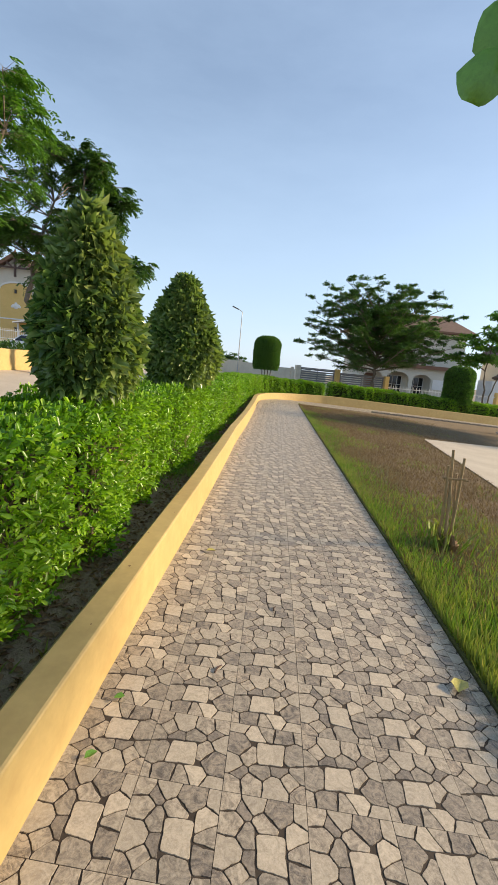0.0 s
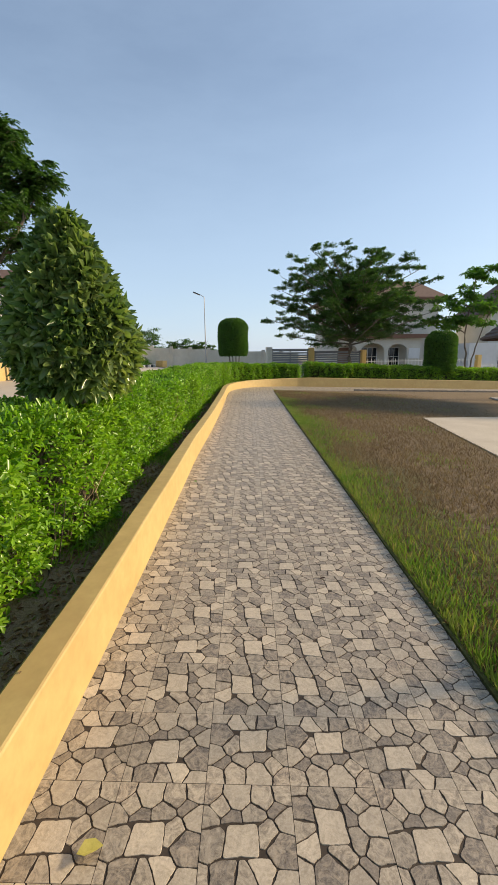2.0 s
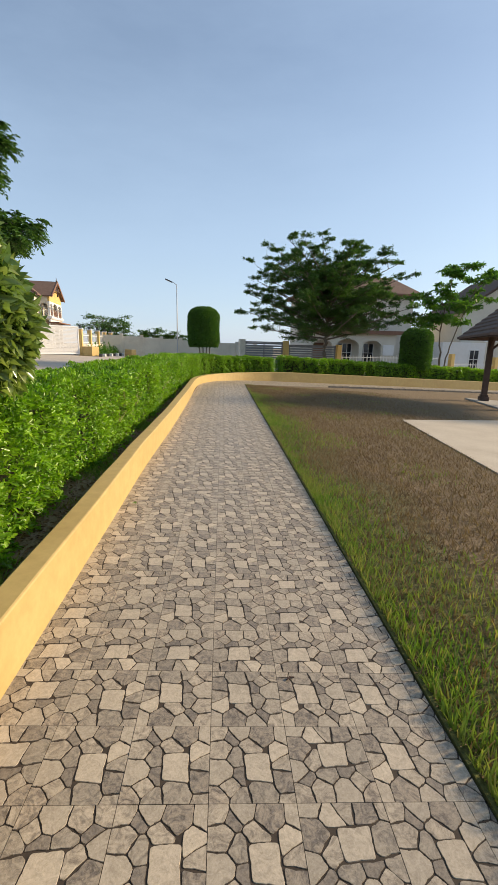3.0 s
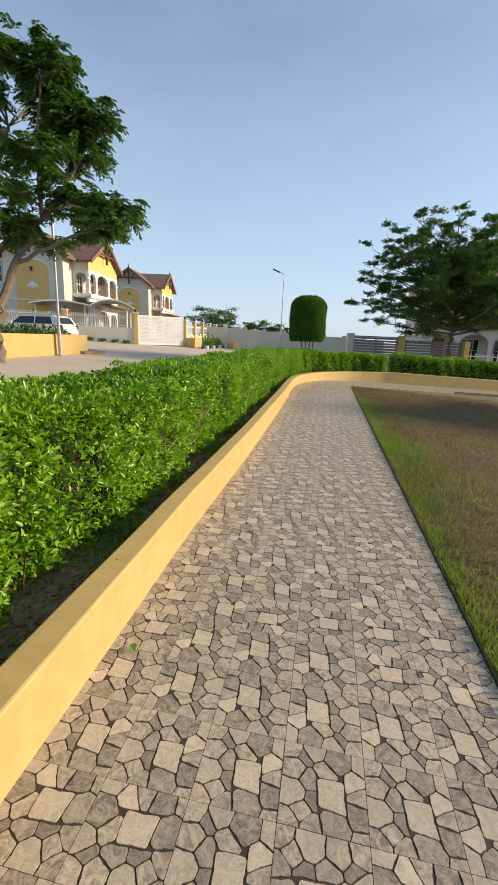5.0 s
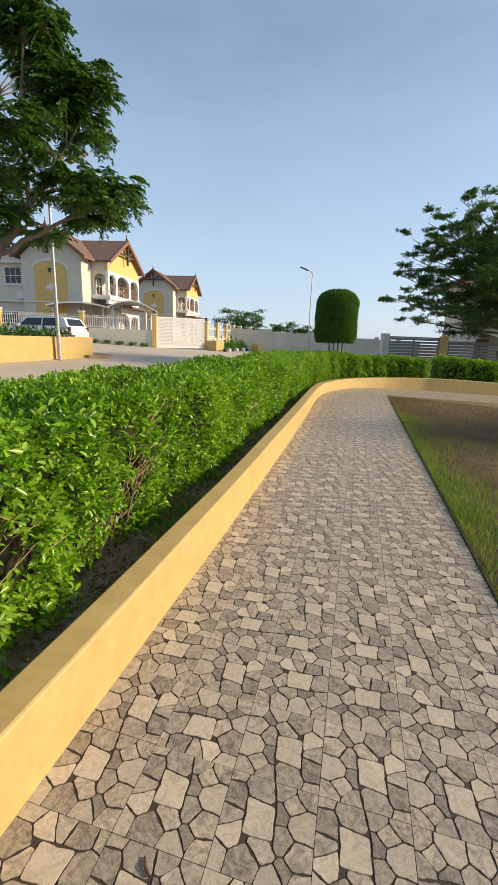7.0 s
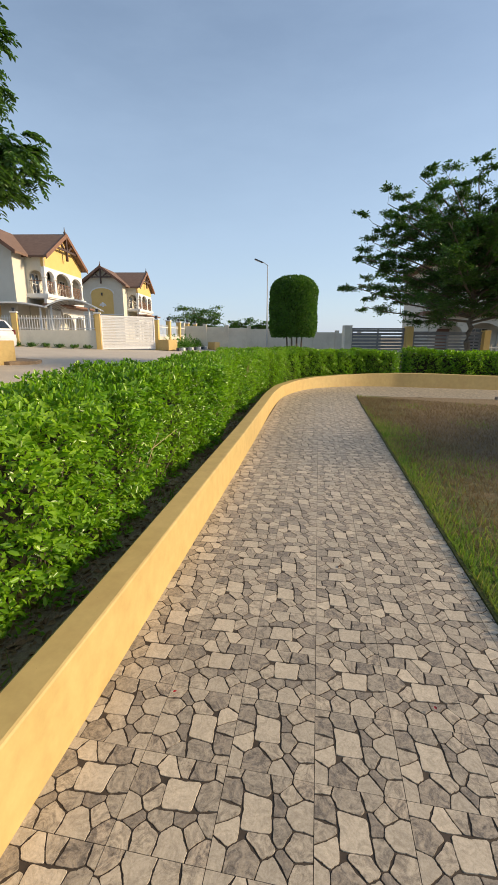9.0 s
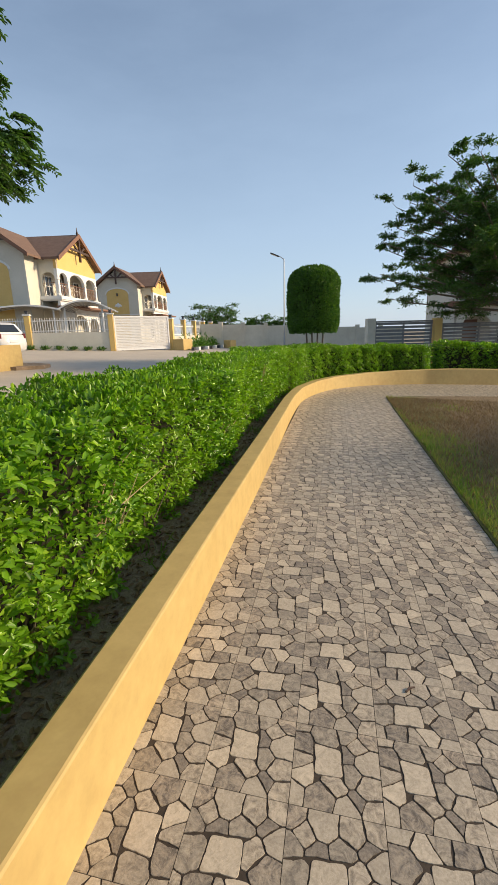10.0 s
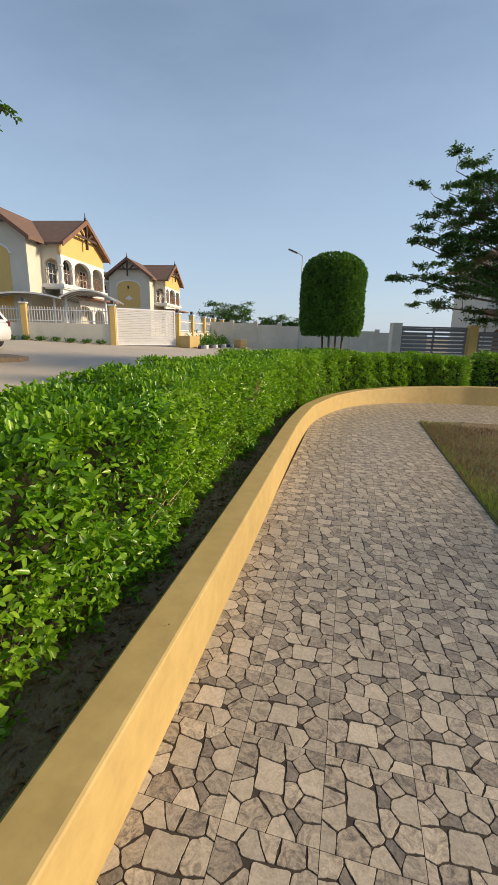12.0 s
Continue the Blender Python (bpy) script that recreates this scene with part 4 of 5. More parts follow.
    arcade(bm, -0.05, 1.28, 3.72, 6.3, [(0.1, 1.05, 4.95, 0.40)], lambda u, v, w: (u, w + 1.62, v), 0.0, 0.2)
    part("balcony_side", bm, M["cream"], root)
    for y in (1.72, 3.25, 6.15, 8.28):
        bm = bmesh.new()
        limb(bm, [(1.2, y, 3.72), (1.2, y, 3.86), (1.2, y, 3.9), (1.2, y, 4.8), (1.2, y, 4.84), (1.2, y, 4.97)], [0.19, 0.19, 0.14, 0.12, 0.19, 0.19], 10)
        part("column", bm, M["white"], root)
    part("balcony_slab", boxes(((0.68, 5.0, 3.60), (1.6, 7.1, 0.24)), ((0.72, 5.0, 3.44), (1.4, 6.9, 0.10))), M["white"], root)
    part("rear_wall", boxes(((-0.12, 5.0, 3.1), (0.14, 6.8, 6.2)), ((0.6, 8.35, 3.1), (1.3, 0.12, 6.2))), M["cream"], root)
    rear = lambda u, v, w: (-w - 0.03, u, v)
    window(root, rear, 2.2, 3.2, 3.8, 5.2, 0.0, 2)
    window(root, rear, 4.2, 5.8, 3.8, 5.7, 0.0, 3)
    window(root, rear, 6.8, 7.8, 3.9, 5.2, 0.0, 2)
    bm = bmesh.new()
    for y0, y1 in ((1.8, 3.2), (3.3, 6.1), (6.2, 8.25)):
        k = max(2, int((y1 - y0) / 0.34))
        for j in range(k):
            a, b = y0 + (y1 - y0) * j / k, y0 + (y1 - y0) * (j + 1) / k
            for za, zb in ((3.8, 4.55), (4.55, 3.8)):
                rod(bm, (1.22, a, za), (1.22, b, zb), 0.014, None, 4, False)
            rod(bm, (1.22, a, 3.74), (1.22, a, 4.62), 0.016, None, 4, False)
        rod(bm, (1.22, y0, 4.62), (1.22, y1, 4.62), 0.03, None, 6)
    for j in range(3):
        a, b = 0.08 + 0.38 * j, 0.08 + 0.38 * (j + 1)
        for za, zb in ((3.8, 4.55), (4.55, 3.8)):
            rod(bm, (a, 1.7, za), (b, 1.7, zb), 0.014, None, 4, False)
    rod(bm, (0.0, 1.7, 4.62), (1.2, 1.7, 4.62), 0.03, None, 6)
    part("balcony_railing", bm, M["fascia"], root, "brown lattice balcony railing")
    # ground floor
    bm = bmesh.new()
    arcade(bm, 1.6, 8.4, -0.7, 3.4, [(1.9, 3.1, 1.75, 0.5), (3.45, 5.95, 1.7, 0.75), (6.35, 8.1, 1.75, 0.55)], road, -1.28, -1.08)
    part("porch_arcade", bm, M["white"], root)
    window(root, rear, 4.0, 6.0, 0.2, 2.2, 0.0, 3)
    part("porch_roof", boxes(((1.75, 5.0, 2.95), (1.3, 7.4, 0.14)),), M["fascia"], root)
    return root


villa((-21.0, 39.1), 0.78, "cream two-storey villa with mustard gables, brown roof, arched balcony")
villa((-23.6, 61.9), 1.15, "cream two-storey villa with brown roof further along the road")
# a third roof at the edge of view
r = thing("villa", (-37.5, 41.5, 0.85), "cream house with a brown roof beside the first villa", "house")
bm = bmesh.new()
prism(bm, [(-4, 0), (4, 0), (4, 6.0), (0, 8.0), (-4, 6.0)], -4.0, 4.0, lambda u, v, w: (u, w, v))
part("wall", bm, M["cream"], r)
bm = bmesh.new()
gable_roof(bm, 0, 4.6, 5.9, 8.2, -4.5, 4.5, lambda u, v, w: (u, w, v))
part("roof", bm, M["roof"], r)


# ---- front fence, gate and carport of the villa ----
def rail_run(root, a, b, z0, z1, step, w=0.035, name="picket", mat="white"):
    a, b = Vector(a), Vector(b)
    L = (b - a).length
    yaw = math.atan2(b.y - a.y, b.x - a.x)
    n = int(L / step)
    me = None
    for k in range(n + 1):
        p = a.lerp(b, (k + 0.5) / (n + 1))
        if me is None:
            bm = bmesh.new()
            box(bm, (0, 0, (z1 - z0) / 2), (w, 0.02, z1 - z0))
            bmesh.ops.create_cone(bm, segments=4, radius1=w * 0.7, radius2=0.001, depth=0.07, cap_ends=True, matrix=Matrix.Translation((0, 0, z1 - z0 + 0.035)))
            me = bpy.data.meshes.new(name)
            bm.to_mesh(me)
            bm.free()
            me.materials.append(M[mat])
        o = new(name, me)
        o.parent = root
        o.matrix_basis = Matrix.Translation((p.x, p.y, z0)) @ Matrix.Rotation(yaw, 4, "Z")
    m = a.lerp(b, 0.5)
    for z in (z0 + 0.1, z1 - 0.12):
        part("rail", boxes(((m.x, m.y, z), (L, 0.045, 0.05), yaw)), M[mat], root)


def pillar(root, x, y, z0, h, mat="yellow_dull", w=0.32, cap=True, yaw=0.0):
    p = part("pillar", boxes(((x, y, z0 + h / 2), (w, w, h), yaw), bevel=0.012), M[mat], root, "mustard fence pillar")
    if cap:
        part("cap", boxes(((x, y, z0 + h + 0.04), (w + 0.1, w + 0.1, 0.08), yaw), bevel=0.01), M["white"], p)
        part("lantern", boxes(((x, y, z0 + h + 0.17), (0.15, 0.15, 0.18), yaw), ((x, y, z0 + h + 0.28), (0.2, 0.2, 0.04), yaw)), M["dark_metal"], p)


fz = gz(-14.5)
fence = thing("front_fence", (0, 0, 0), "grey rendered wall with white pickets and mustard pillars", "fence")
g0, g1, f0 = Vector((-14.45, 37.75)), Vector((-11.75, 40.75)), Vector((-25.5, 33.6))
fd = (g0 - f0).normalized()
fy = math.atan2(fd.y, fd.x)
mid = (g0 + f0) / 2
part("plinth_wall", boxes(((mid.x, mid.y, fz + 0.45), ((g0 - f0).length, 0.18, 1.5), fy), bevel=0.01), M["grey_wall"], fence, "grey rendered wall")
for k, d in enumerate((0.0, 5.0, 10.5)):
    q = g0 - fd * d
    pillar(fence, q.x, q.y, fz - 0.2, 2.45, yaw=fy)
rail_run(fence, g0 - fd * 0.2, g0 - fd * 4.8, fz + 1.22, fz + 2.05, 0.15)
rail_run(fence, g0 - fd * 5.2, g0 - fd * 10.3, fz + 1.22, fz + 2.05, 0.15)
gd = (g1 - g0).normalized()
gy = math.atan2(gd.y, gd.x)
gm = (g0 + g1) / 2 + gd * 0.1
gate = thing("sliding_gate", (gm.x, gm.y, fz - 0.05), "white louvred metal sliding gate, closed", "gate", yaw=math.degrees(gy))
GL = (g1 - g0).length - 0.25
part("gate_frame", boxes(((-GL / 2, 0, 1.1), (0.08, 0.08, 2.2)), ((GL / 2, 0, 1.1), (0.08, 0.08, 2.2)), ((0, 0, 0.08), (GL, 0.08, 0.1)), ((0, 0, 2.17), (GL, 0.08, 0.08))), M["gate"], gate)
sl = bpy.data.meshes.new("slat")
bm = bmesh.new()
box(bm, (0, 0, 0), (GL, 0.02, 0.085))
bm.to_mesh(sl)
bm.free()
sl.materials.append(M["gate"])
for k in range(20):
    o = new("slat", sl)
    o.parent = gate
    o.matrix_basis = pose(0, 0, 0.18 + 0.101 * k, 22, 0, 0)
part("gate_wheel", boxes(((-GL * 0.4, 0, 0.02), (0.12, 0.06, 0.1)), ((GL * 0.4, 0, 0.02), (0.12, 0.06, 0.1)), bevel=0.02), M["dark_metal"], gate)
fence2 = thing("front_fence", (0, 0, 0), "low white picket fence with mustard pillars receding along the road", "fence")
prev = g1 + gd * 0.1
for k in range(5):
    q = Vector((-11.7 - 0.12 * k, 41.1 + 2.9 * k))
    pillar(fence2, q.x, q.y, gz(q.x) - 0.1, 2.2, yaw=1.6)
    if k:
        rail_run(fence2, (prev.x, prev.y + 0.2), (q.x, q.y - 0.2), gz(q.x) + 0.95, gz(q.x) + 1.75, 0.22)
        m = (prev + q) / 2
        part("plinth_wall", boxes(((m.x, m.y, gz(m.x) + 0.4), (2.7, 0.16, 1.1), 1.61)), M["cream"], fence2)
    prev = q
# curved carport roof
for k, (cx, cy, wdt, rise) in enumerate(((-20.9, 38.3, 4.6, 0.30), (-17.3, 39.6, 3.4, 0.55))):
    cp = thing("carport", (cx, cy, fz), "curved translucent carport roof on white steel posts", "carport", "carports", yaw=math.degrees(fy))
    top = 2.75
    arc = lambda t: (-wdt / 2 + wdt * t, top + rise * (1 - (2 * t - 1) ** 2))
    bm = bmesh.new()
    pts = [arc(j / 14) for j in range(15)]
    prism(bm, pts + [(x, z - 0.03) for x, z in reversed(pts)], -0.4, 4.0, lambda u, v, w: (u, w, v))
    part("roof_sheet", bm, M["slat"], cp, "smoky roof sheet")
    for j in range(7):
        y = -0.42 + 0.74 * j
        bm = bmesh.new()
        prism(bm, [(x, z + 0.04) for x, z in pts] + [(x, z - 0.06) for x, z in reversed(pts)], y - 0.04, y + 0.04, lambda u, v, w: (u, w, v))
        part("rib", bm, M["white"], cp)
    for x in (-wdt / 2 + 0.3, wdt / 2 - 0.6):
        for y in (0.2, 3.7):
            part("post", rod(bmesh.new(), (x, y, -0.3), (x, y, top + 0.15), 0.075, None, 10), M["white"], cp)
# low planting along the fence foot
rg = np.random.RandomState(77)
for k in range(9):
    q = g0 - fd * (0.7 + 0.85 * k) + Vector((fd.y, -fd.x)) * 0.35
    n = 60
    root = thing("bedding_plant", (q.x, q.y, gz(q.x) - 0.02), "small bedding plant at the foot of the fence wall", "plant", "bedding plants")
    leaf_cloud("leaves", rg.normal(0, 0.10, (n, 3)) * np.array([1, 1, 0.2]) + np.array([0, 0, 0.08]), rg.normal(0, 0.6, (n, 3)) + np.array([0, 0, 0.8]), rg.normal(0, 1, (n, 3)), 0.18 + 0.1 * rg.rand(n), np.full(n, 0.07), M["tree_dark"], root)


# ---- yellow planter, street lamps, car ----
planter = thing("planter_wall", (0, 0, 0), "long yellow rendered planter wall beside the road", "planter")
pz = gz(-11)
part("front_wall", boxes(((-11.05, 17.8, pz + 0.36), (0.24, 14.2, 0.9)), bevel=0.015), M["yellow"], planter)
part("end_wall", boxes(((-12.1, 24.78, pz + 0.36), (1.85, 0.24, 0.9)), bevel=0.015), M["yellow"], planter)
part("back_wall", boxes(((-13.1, 17.8, pz + 0.36), (0.24, 14.2, 0.9)), bevel=0.015), M["yellow"], planter)
part("soil_fill", boxes(((-12.1, 17.8, pz + 0.3), (1.86, 13.9, 0.84))), M["soil"], planter)
sheet("kerb_bed", [(-11.15, 24.2), (-10.75, 24.3), (-10.35, 25.2), (-10.6, 25.9), (-11.4, 26.1), (-12.9, 25.6), (-12.9, 24.93), (-11.15, 24.93)], M["soil"], 0.10, "rounded soil bed at the end of the planter", "soil")
for k in range(16):
    rr = np.random.RandomState(200 + k)
    n = 130
    root = thing("planter_shrub", (-12.1 + rr.normal(0, 0.25), 11.4 + 0.86 * k, pz + 0.70), "low bushy green shrub growing in the planter", "shrub", "planter shrubs")
    v = rr.normal(0, 1, (n, 3))
    v /= np.linalg.norm(v, axis=1, keepdims=True)
    v[:, 2] = np.abs(v[:, 2])
    leaf_cloud("leaves", v * np.array([0.6, 0.55, 0.42]) * (0.4 + 0.6 * rr.rand(n, 1)), v + rr.normal(0, 0.5, (n, 3)), v + np.array([0, 0, 1]), 0.16 + 0.1 * rr.rand(n), np.full(n, 0.07), M["tree_dark"], root)


def street_lamp(x, y, h, arm, label):
    root = thing("street_lamp", (x, y, gz(x)), label, "street lamp", "street lamps")
    part("pole", limb(bmesh.new(), [(0, 0, -0.05), (0, 0, 0.9), (0, 0, 0.95), (0, 0, h)], [0.075, 0.075, 0.06, 0.04], 12), M["steel"], root)
    part("base_plate", boxes(((0, 0, 0.0), (0.3, 0.3, 0.04)), bevel=0.008), M["steel"], root)
    e = Vector((arm[0], arm[1], h + 0.32))
    part("arm", limb(bmesh.new(), [(0, 0, h - 0.05), (arm[0] * 0.4, arm[1] * 0.4, h + 0.16), e], [0.035, 0.03, 0.028], 8), M["steel"], root)
    hd = part("lamp_head", boxes(((0, 0, 0), (0.75, 0.28, 0.10)), bevel=0.04), M["dark_metal"], root)
    hd.matrix_basis = Matrix.Translation(e) @ Matrix.Rotation(math.atan2(arm[1], arm[0]), 4, "Z") @ Matrix.Rotation(radians(-22), 4, "Y")
    part("lens", boxes(((0.05, 0, -0.055), (0.5, 0.2, 0.02))), M["white"], hd)


street_lamp(-10.75, 22.5, 6.3, (1.1, 0.1), "tall galvanised street lamp pole beside the planter")
street_lamp(-4.6, 48.9, 7.15, (-0.75, -0.1), "tall galvanised street lamp by the boundary wall")


def car(at, yaw):
    root = thing("car", at, "small white hatchback parked behind the planter", "car", yaw=yaw)
    low = [(-2.05, 0.35), (-2.1, 0.6), (-2.05, 0.95), (-1.95, 1.0), (-1.3, 1.03), (1.0, 1.0), (1.8, 0.88), (2.05, 0.7), (2.08, 0.38), (1.95, 0.25), (-1.9, 0.25)]
    bm = bmesh.new()
    prism(bm, low, -0.84, 0.84, lambda u, v, w: (u, w, v))
    bmesh.ops.bevel(bm, geom=[e for e in bm.edges if abs(e.verts[0].co.y - e.verts[1].co.y) < 0.1], offset=0.09, segments=3, affect="EDGES")
    part("body", bm, M["car"], root, "", True)
    bm = bmesh.new()
    cab = [(-1.98, 1.0), (-1.72, 1.42), (-1.45, 1.50), (0.1, 1.50), (0.45, 1.42), (1.05, 1.0)]
    lo = [bm.verts.new((u, -0.80 + (v - 1.0) * 0.3, v)) for u, v in cab]
    hi = [bm.verts.new((u, 0.80 - (v - 1.0) * 0.3, v)) for u, v in cab]
    bm.faces.new(lo)
    bm.faces.new(hi[::-1])
    for k in range(len(lo)):
        j = (k + 1) % len(lo)
        bm.faces.new((lo[k], hi[k], hi[j], lo[j]))
    part("cabin", bm, M["car"], root)
    for s in (-1, 1):
        f = lambda u, v, w, s=s: (u, s * (0.803 - (v - 1.0) * 0.3 + w), v)
        part("side_window", prism(bmesh.new(), [(-1.55, 1.06), (-0.55, 1.06), (-0.55, 1.42), (-1.40, 1.42)], 0.0, 0.008, f), M["glass"], root)
        part("side_window", prism(bmesh.new(), [(-0.47, 1.06), (0.80, 1.06), (0.38, 1.40), (-0.47, 1.42)], 0.0, 0.008, f), M["glass"], root)
        part("tail_light", boxes(((-2.02, s * 0.72, 0.92), (0.10, 0.12, 0.22)), bevel=0.02), M["tail_lens"], root)
        part("mirror", boxes(((0.72, s * 0.92, 1.05), (0.12, 0.18, 0.13)), bevel=0.03), M["car"], root)
        for x in (-1.3, 1.3):
            w = part("wheel", rod(bmesh.new(), (x, s * 0.64, 0.31), (x, s * 0.86, 0.31), 0.31, None, 20), M["rubber"], root)
            part("rim", rod(bmesh.new(), (x, s * 0.862, 0.31), (x, s * 0.872, 0.31), 0.2, 0.17, 14), M["steel"], w)
    part("rear_window", prism(bmesh.new(), [(-0.62, 0.10), (0.62, 0.10), (0.52, 0.46), (-0.52, 0.46)], 0.006, 0.014, lambda u, v, w: (-1.985 + v * 0.54 - w, u, 1.0 + v * 0.88)), M["glass"], root)
    part("number_plate", boxes(((-2.105, 0, 0.72), (0.02, 0.5, 0.12))), M["white"], root)
    return root


car((-15.8, 28.0, gz(-15.8)), 180)

# ---- boundary wall at the end of the road ----
bw = thing("boundary_wall", (0, 0, 0), "long beige boundary wall with evenly spaced piers", "wall", kind="structure")
b0, b1 = Vector((5.4, 51.5)), Vector((-12.2, 48.9))
bd = (b1 - b0).normalized()
by = math.atan2(bd.y, bd.x)
L = (b1 - b0).length
for k in range(9):
    a, b = b0 + bd * (L * k / 9), b0 + bd * (L * (k + 1) / 9)
    m = (a + b) / 2
    part("panel", boxes(((m.x, m.y, gz(m.x) + 0.85), (L / 9, 0.16, 2.1), by)), M["boundary"], bw)
    part("pier", boxes(((b.x, b.y, gz(b.x) + 0.95), (0.34, 0.34, 2.3), by), bevel=0.01), M["boundary"], bw)
kerb = thing("road_kerb", (0, 0, 0), "kerb of black and white painted blocks beside the road", "kerb", kind="structure")
for k in range(11):
    q = Vector((-10.2 + 0.06 * k, 41.4 + 0.9 * k))
    part("kerb_block", boxes(((q.x, q.y, gz(q.x) + 0.05), (0.22, 0.86, 0.3), 0.16), bevel=0.02), M["white"] if k % 2 else M["dark_metal"], kerb)
rg = np.random.RandomState(78)
for k in range(6):
    q = Vector((-11.0 + rg.normal(0, 0.25), 42.6 + 1.5 * k))
    n = 150
    root = thing("verge_shrub", (q.x, q.y, gz(q.x)), "loose green shrub on the verge before the villas", "shrub", "verge shrubs")
    v = rg.normal(0, 1, (n, 3))
    v /= np.linalg.norm(v, axis=1, keepdims=True)
    v[:, 2] = np.abs(v[:, 2])
    s = 0.5 + 0.45 * rg.rand()
    leaf_cloud("leaves", v * np.array([s, s, s * 1.5]) * (0.3 + 0.7 * rg.rand(n, 1)), v + rg.normal(0, 0.5, (n, 3)), v + np.array([0, 0, 1]), 0.2 + 0.12 * rg.rand(n), np.full(n, 0.09), M["tree_light"], root)

# small yellow beds by the gate and before the boundary wall
for x, y, w, d, h, yaw in ((-11.05, 41.55, 0.7, 1.5, 0.75, -6), (-8.9, 46.9, 1.9, 0.45, 0.62, 120)):
    pb = thing("low_planter", (x, y, gz(x)), "low yellow rendered planter bed on the verge", "planter", "low planters", yaw=yaw)
    part("rim", boxes(((-w / 2, 0, h / 2), (0.1, d, h)), ((w / 2, 0, h / 2), (0.1, d, h)), ((0, -d / 2 + 0.05, h / 2), (w - 0.1, 0.1, h)), ((0, d / 2 - 0.05, h / 2), (w - 0.1, 0.1, h)), bevel=0.01), M["yellow"], pb)
    part("soil_fill", boxes(((0, 0, h / 2 - 0.06), (w - 0.12, d - 0.22, h - 0.06))), M["soil"], pb)

# ---- street fence and house behind the far hedge ----
sy = math.atan2(CROSS.y, CROSS.x)
A0 = Vector((3.95, 31.7))
sf = thing("street_fence", (0, 0, 0), "street fence of mustard pillars, grey louvre panels and white rails", "fence")
for d in (0.0, 3.85, 13.6, 18.0):
    q = A0 + CROSS * d
    pillar(sf, q.x, q.y, gz(q.x) - 0.1, 2.2, cap=False, yaw=sy)
part("pier", boxes(((1.15, 30.9, gz(1) + 0.95), (0.34, 0.34, 2.1), sy)), M["grey_wall"], sf)
for da, db in ((-2.75, -0.2), (0.2, 3.65)):
    L = db - da
    m = A0 + CROSS * ((da + db) / 2)
    z = gz(m.x)
    part("panel_frame", boxes(((m.x, m.y, z + 1.93), (L, 0.07, 0.06), sy), ((m.x, m.y, z + 1.0), (L, 0.07, 0.06), sy), *[((A0 + CROSS * (da + L * t)).to_3d() + Vector((0, 0, z + 1.45)), (0.06, 0.07, 0.95), sy) for t in (0.02, 0.5, 0.98)]), M["slat"], sf)
    for k in range(6):
        part("louvre", boxes(((m.x, m.y, z + 1.12 + 0.145 * k), (L, 0.025, 0.10), sy)), M["slat"], sf)
    part("low_wall", boxes(((m.x, m.y, z + 0.45), (L + 0.1, 0.12, 1.05), sy)), M["grey_wall"], sf)
for da, db in ((4.1, 13.4), (13.8, 17.8)):
    a, b = A0 + CROSS * da, A0 + CROSS * db
    rail_run(sf, a, b, gz(a.x) - 0.35, gz(a.x) + 1.45, 0.28, 0.03, "rail_bar")


def far_house():
    root = thing("street_house", (6.6, 45.5, gz(6.6) + 0.1), "cream two-storey house with a brown hipped roof and arched porch", "house", yaw=4)
    w = lambda u, v, d: (u, d, v)
    part("upper_wall", boxes(((7.25, 5.6, 3.6), (10.7, 8.0, 7.2))), M["cream"], root)
    bm = bmesh.new()
    lo = [bm.verts.new(p) for p in ((1.2, 0.9, 7.15), (13.3, 0.9, 7.15), (13.3, 10.3, 7.15), (1.2, 10.3, 7.15))]
    hi = [bm.verts.new(p) for p in ((5.0, 5.0, 9.2), (11.6, 5.0, 9.2))]
    bm.faces.new(lo[::-1])
    bm.faces.new((lo[0], lo[1], hi[1], hi[0]))
    bm.faces.new((lo[2], lo[3], hi[0], hi[1]))
    bm.faces.new((lo[1], lo[2], hi[1]))
    bm.faces.new((lo[3], lo[0], hi[0]))
    part("roof", bm, M["roof"], root, "brown hipped roof")
    part("eave", boxes(((7.25, 5.6, 7.05), (12.2, 9.5, 0.18))), M["fascia"], root)
    bm = bmesh.new()
    arcade(bm, 1.6, 10.3, 0.0, 3.3, [(2.0, 3.9, 2.0, 0.6), (4.3, 6.6, 2.0, 0.7), (7.0, 8.9, 2.0, 0.6)], w, 0.0, 0.25)
    part("porch_arcade", bm, M["cream"], root)
    part("porch_roof", boxes(((6.0, 0.75, 3.42), (10.2, 2.3, 0.22)), ((6.0, -0.35, 3.32), (10.4, 0.16, 0.3))), M["fascia"], root)
    window(root, lambda u, v, d: (u, d + 1.56, v), 4.5, 6.4, 0.5, 2.3, 0.0, 4)
    window(root, lambda u, v, d: (u, d + 1.56, v), 7.2, 8.7, 0.5, 2.3, 0.0, 3)
    window(root, lambda u, v, d: (u, d + 1.56, v), 2.1, 2.2, 1.4, 2.3, 0.0, 2)
    window(root, lambda u, v, d: (u, d + 1.56, v), 2.6, 3.9, 4.6, 6.0, 0.0, 2)
    part("door", prism(bmesh.new(), [(2.3, 0), (3.5, 0), (3.5, 2.3), (2.3, 2.3)], 1.50, 1.56, w), M["fascia"], root, "brown wooden front door")
    part("meter_box", boxes(((9.6, -0.03, 1.7), (1.1, 0.1, 1.0))), M["white"], root)


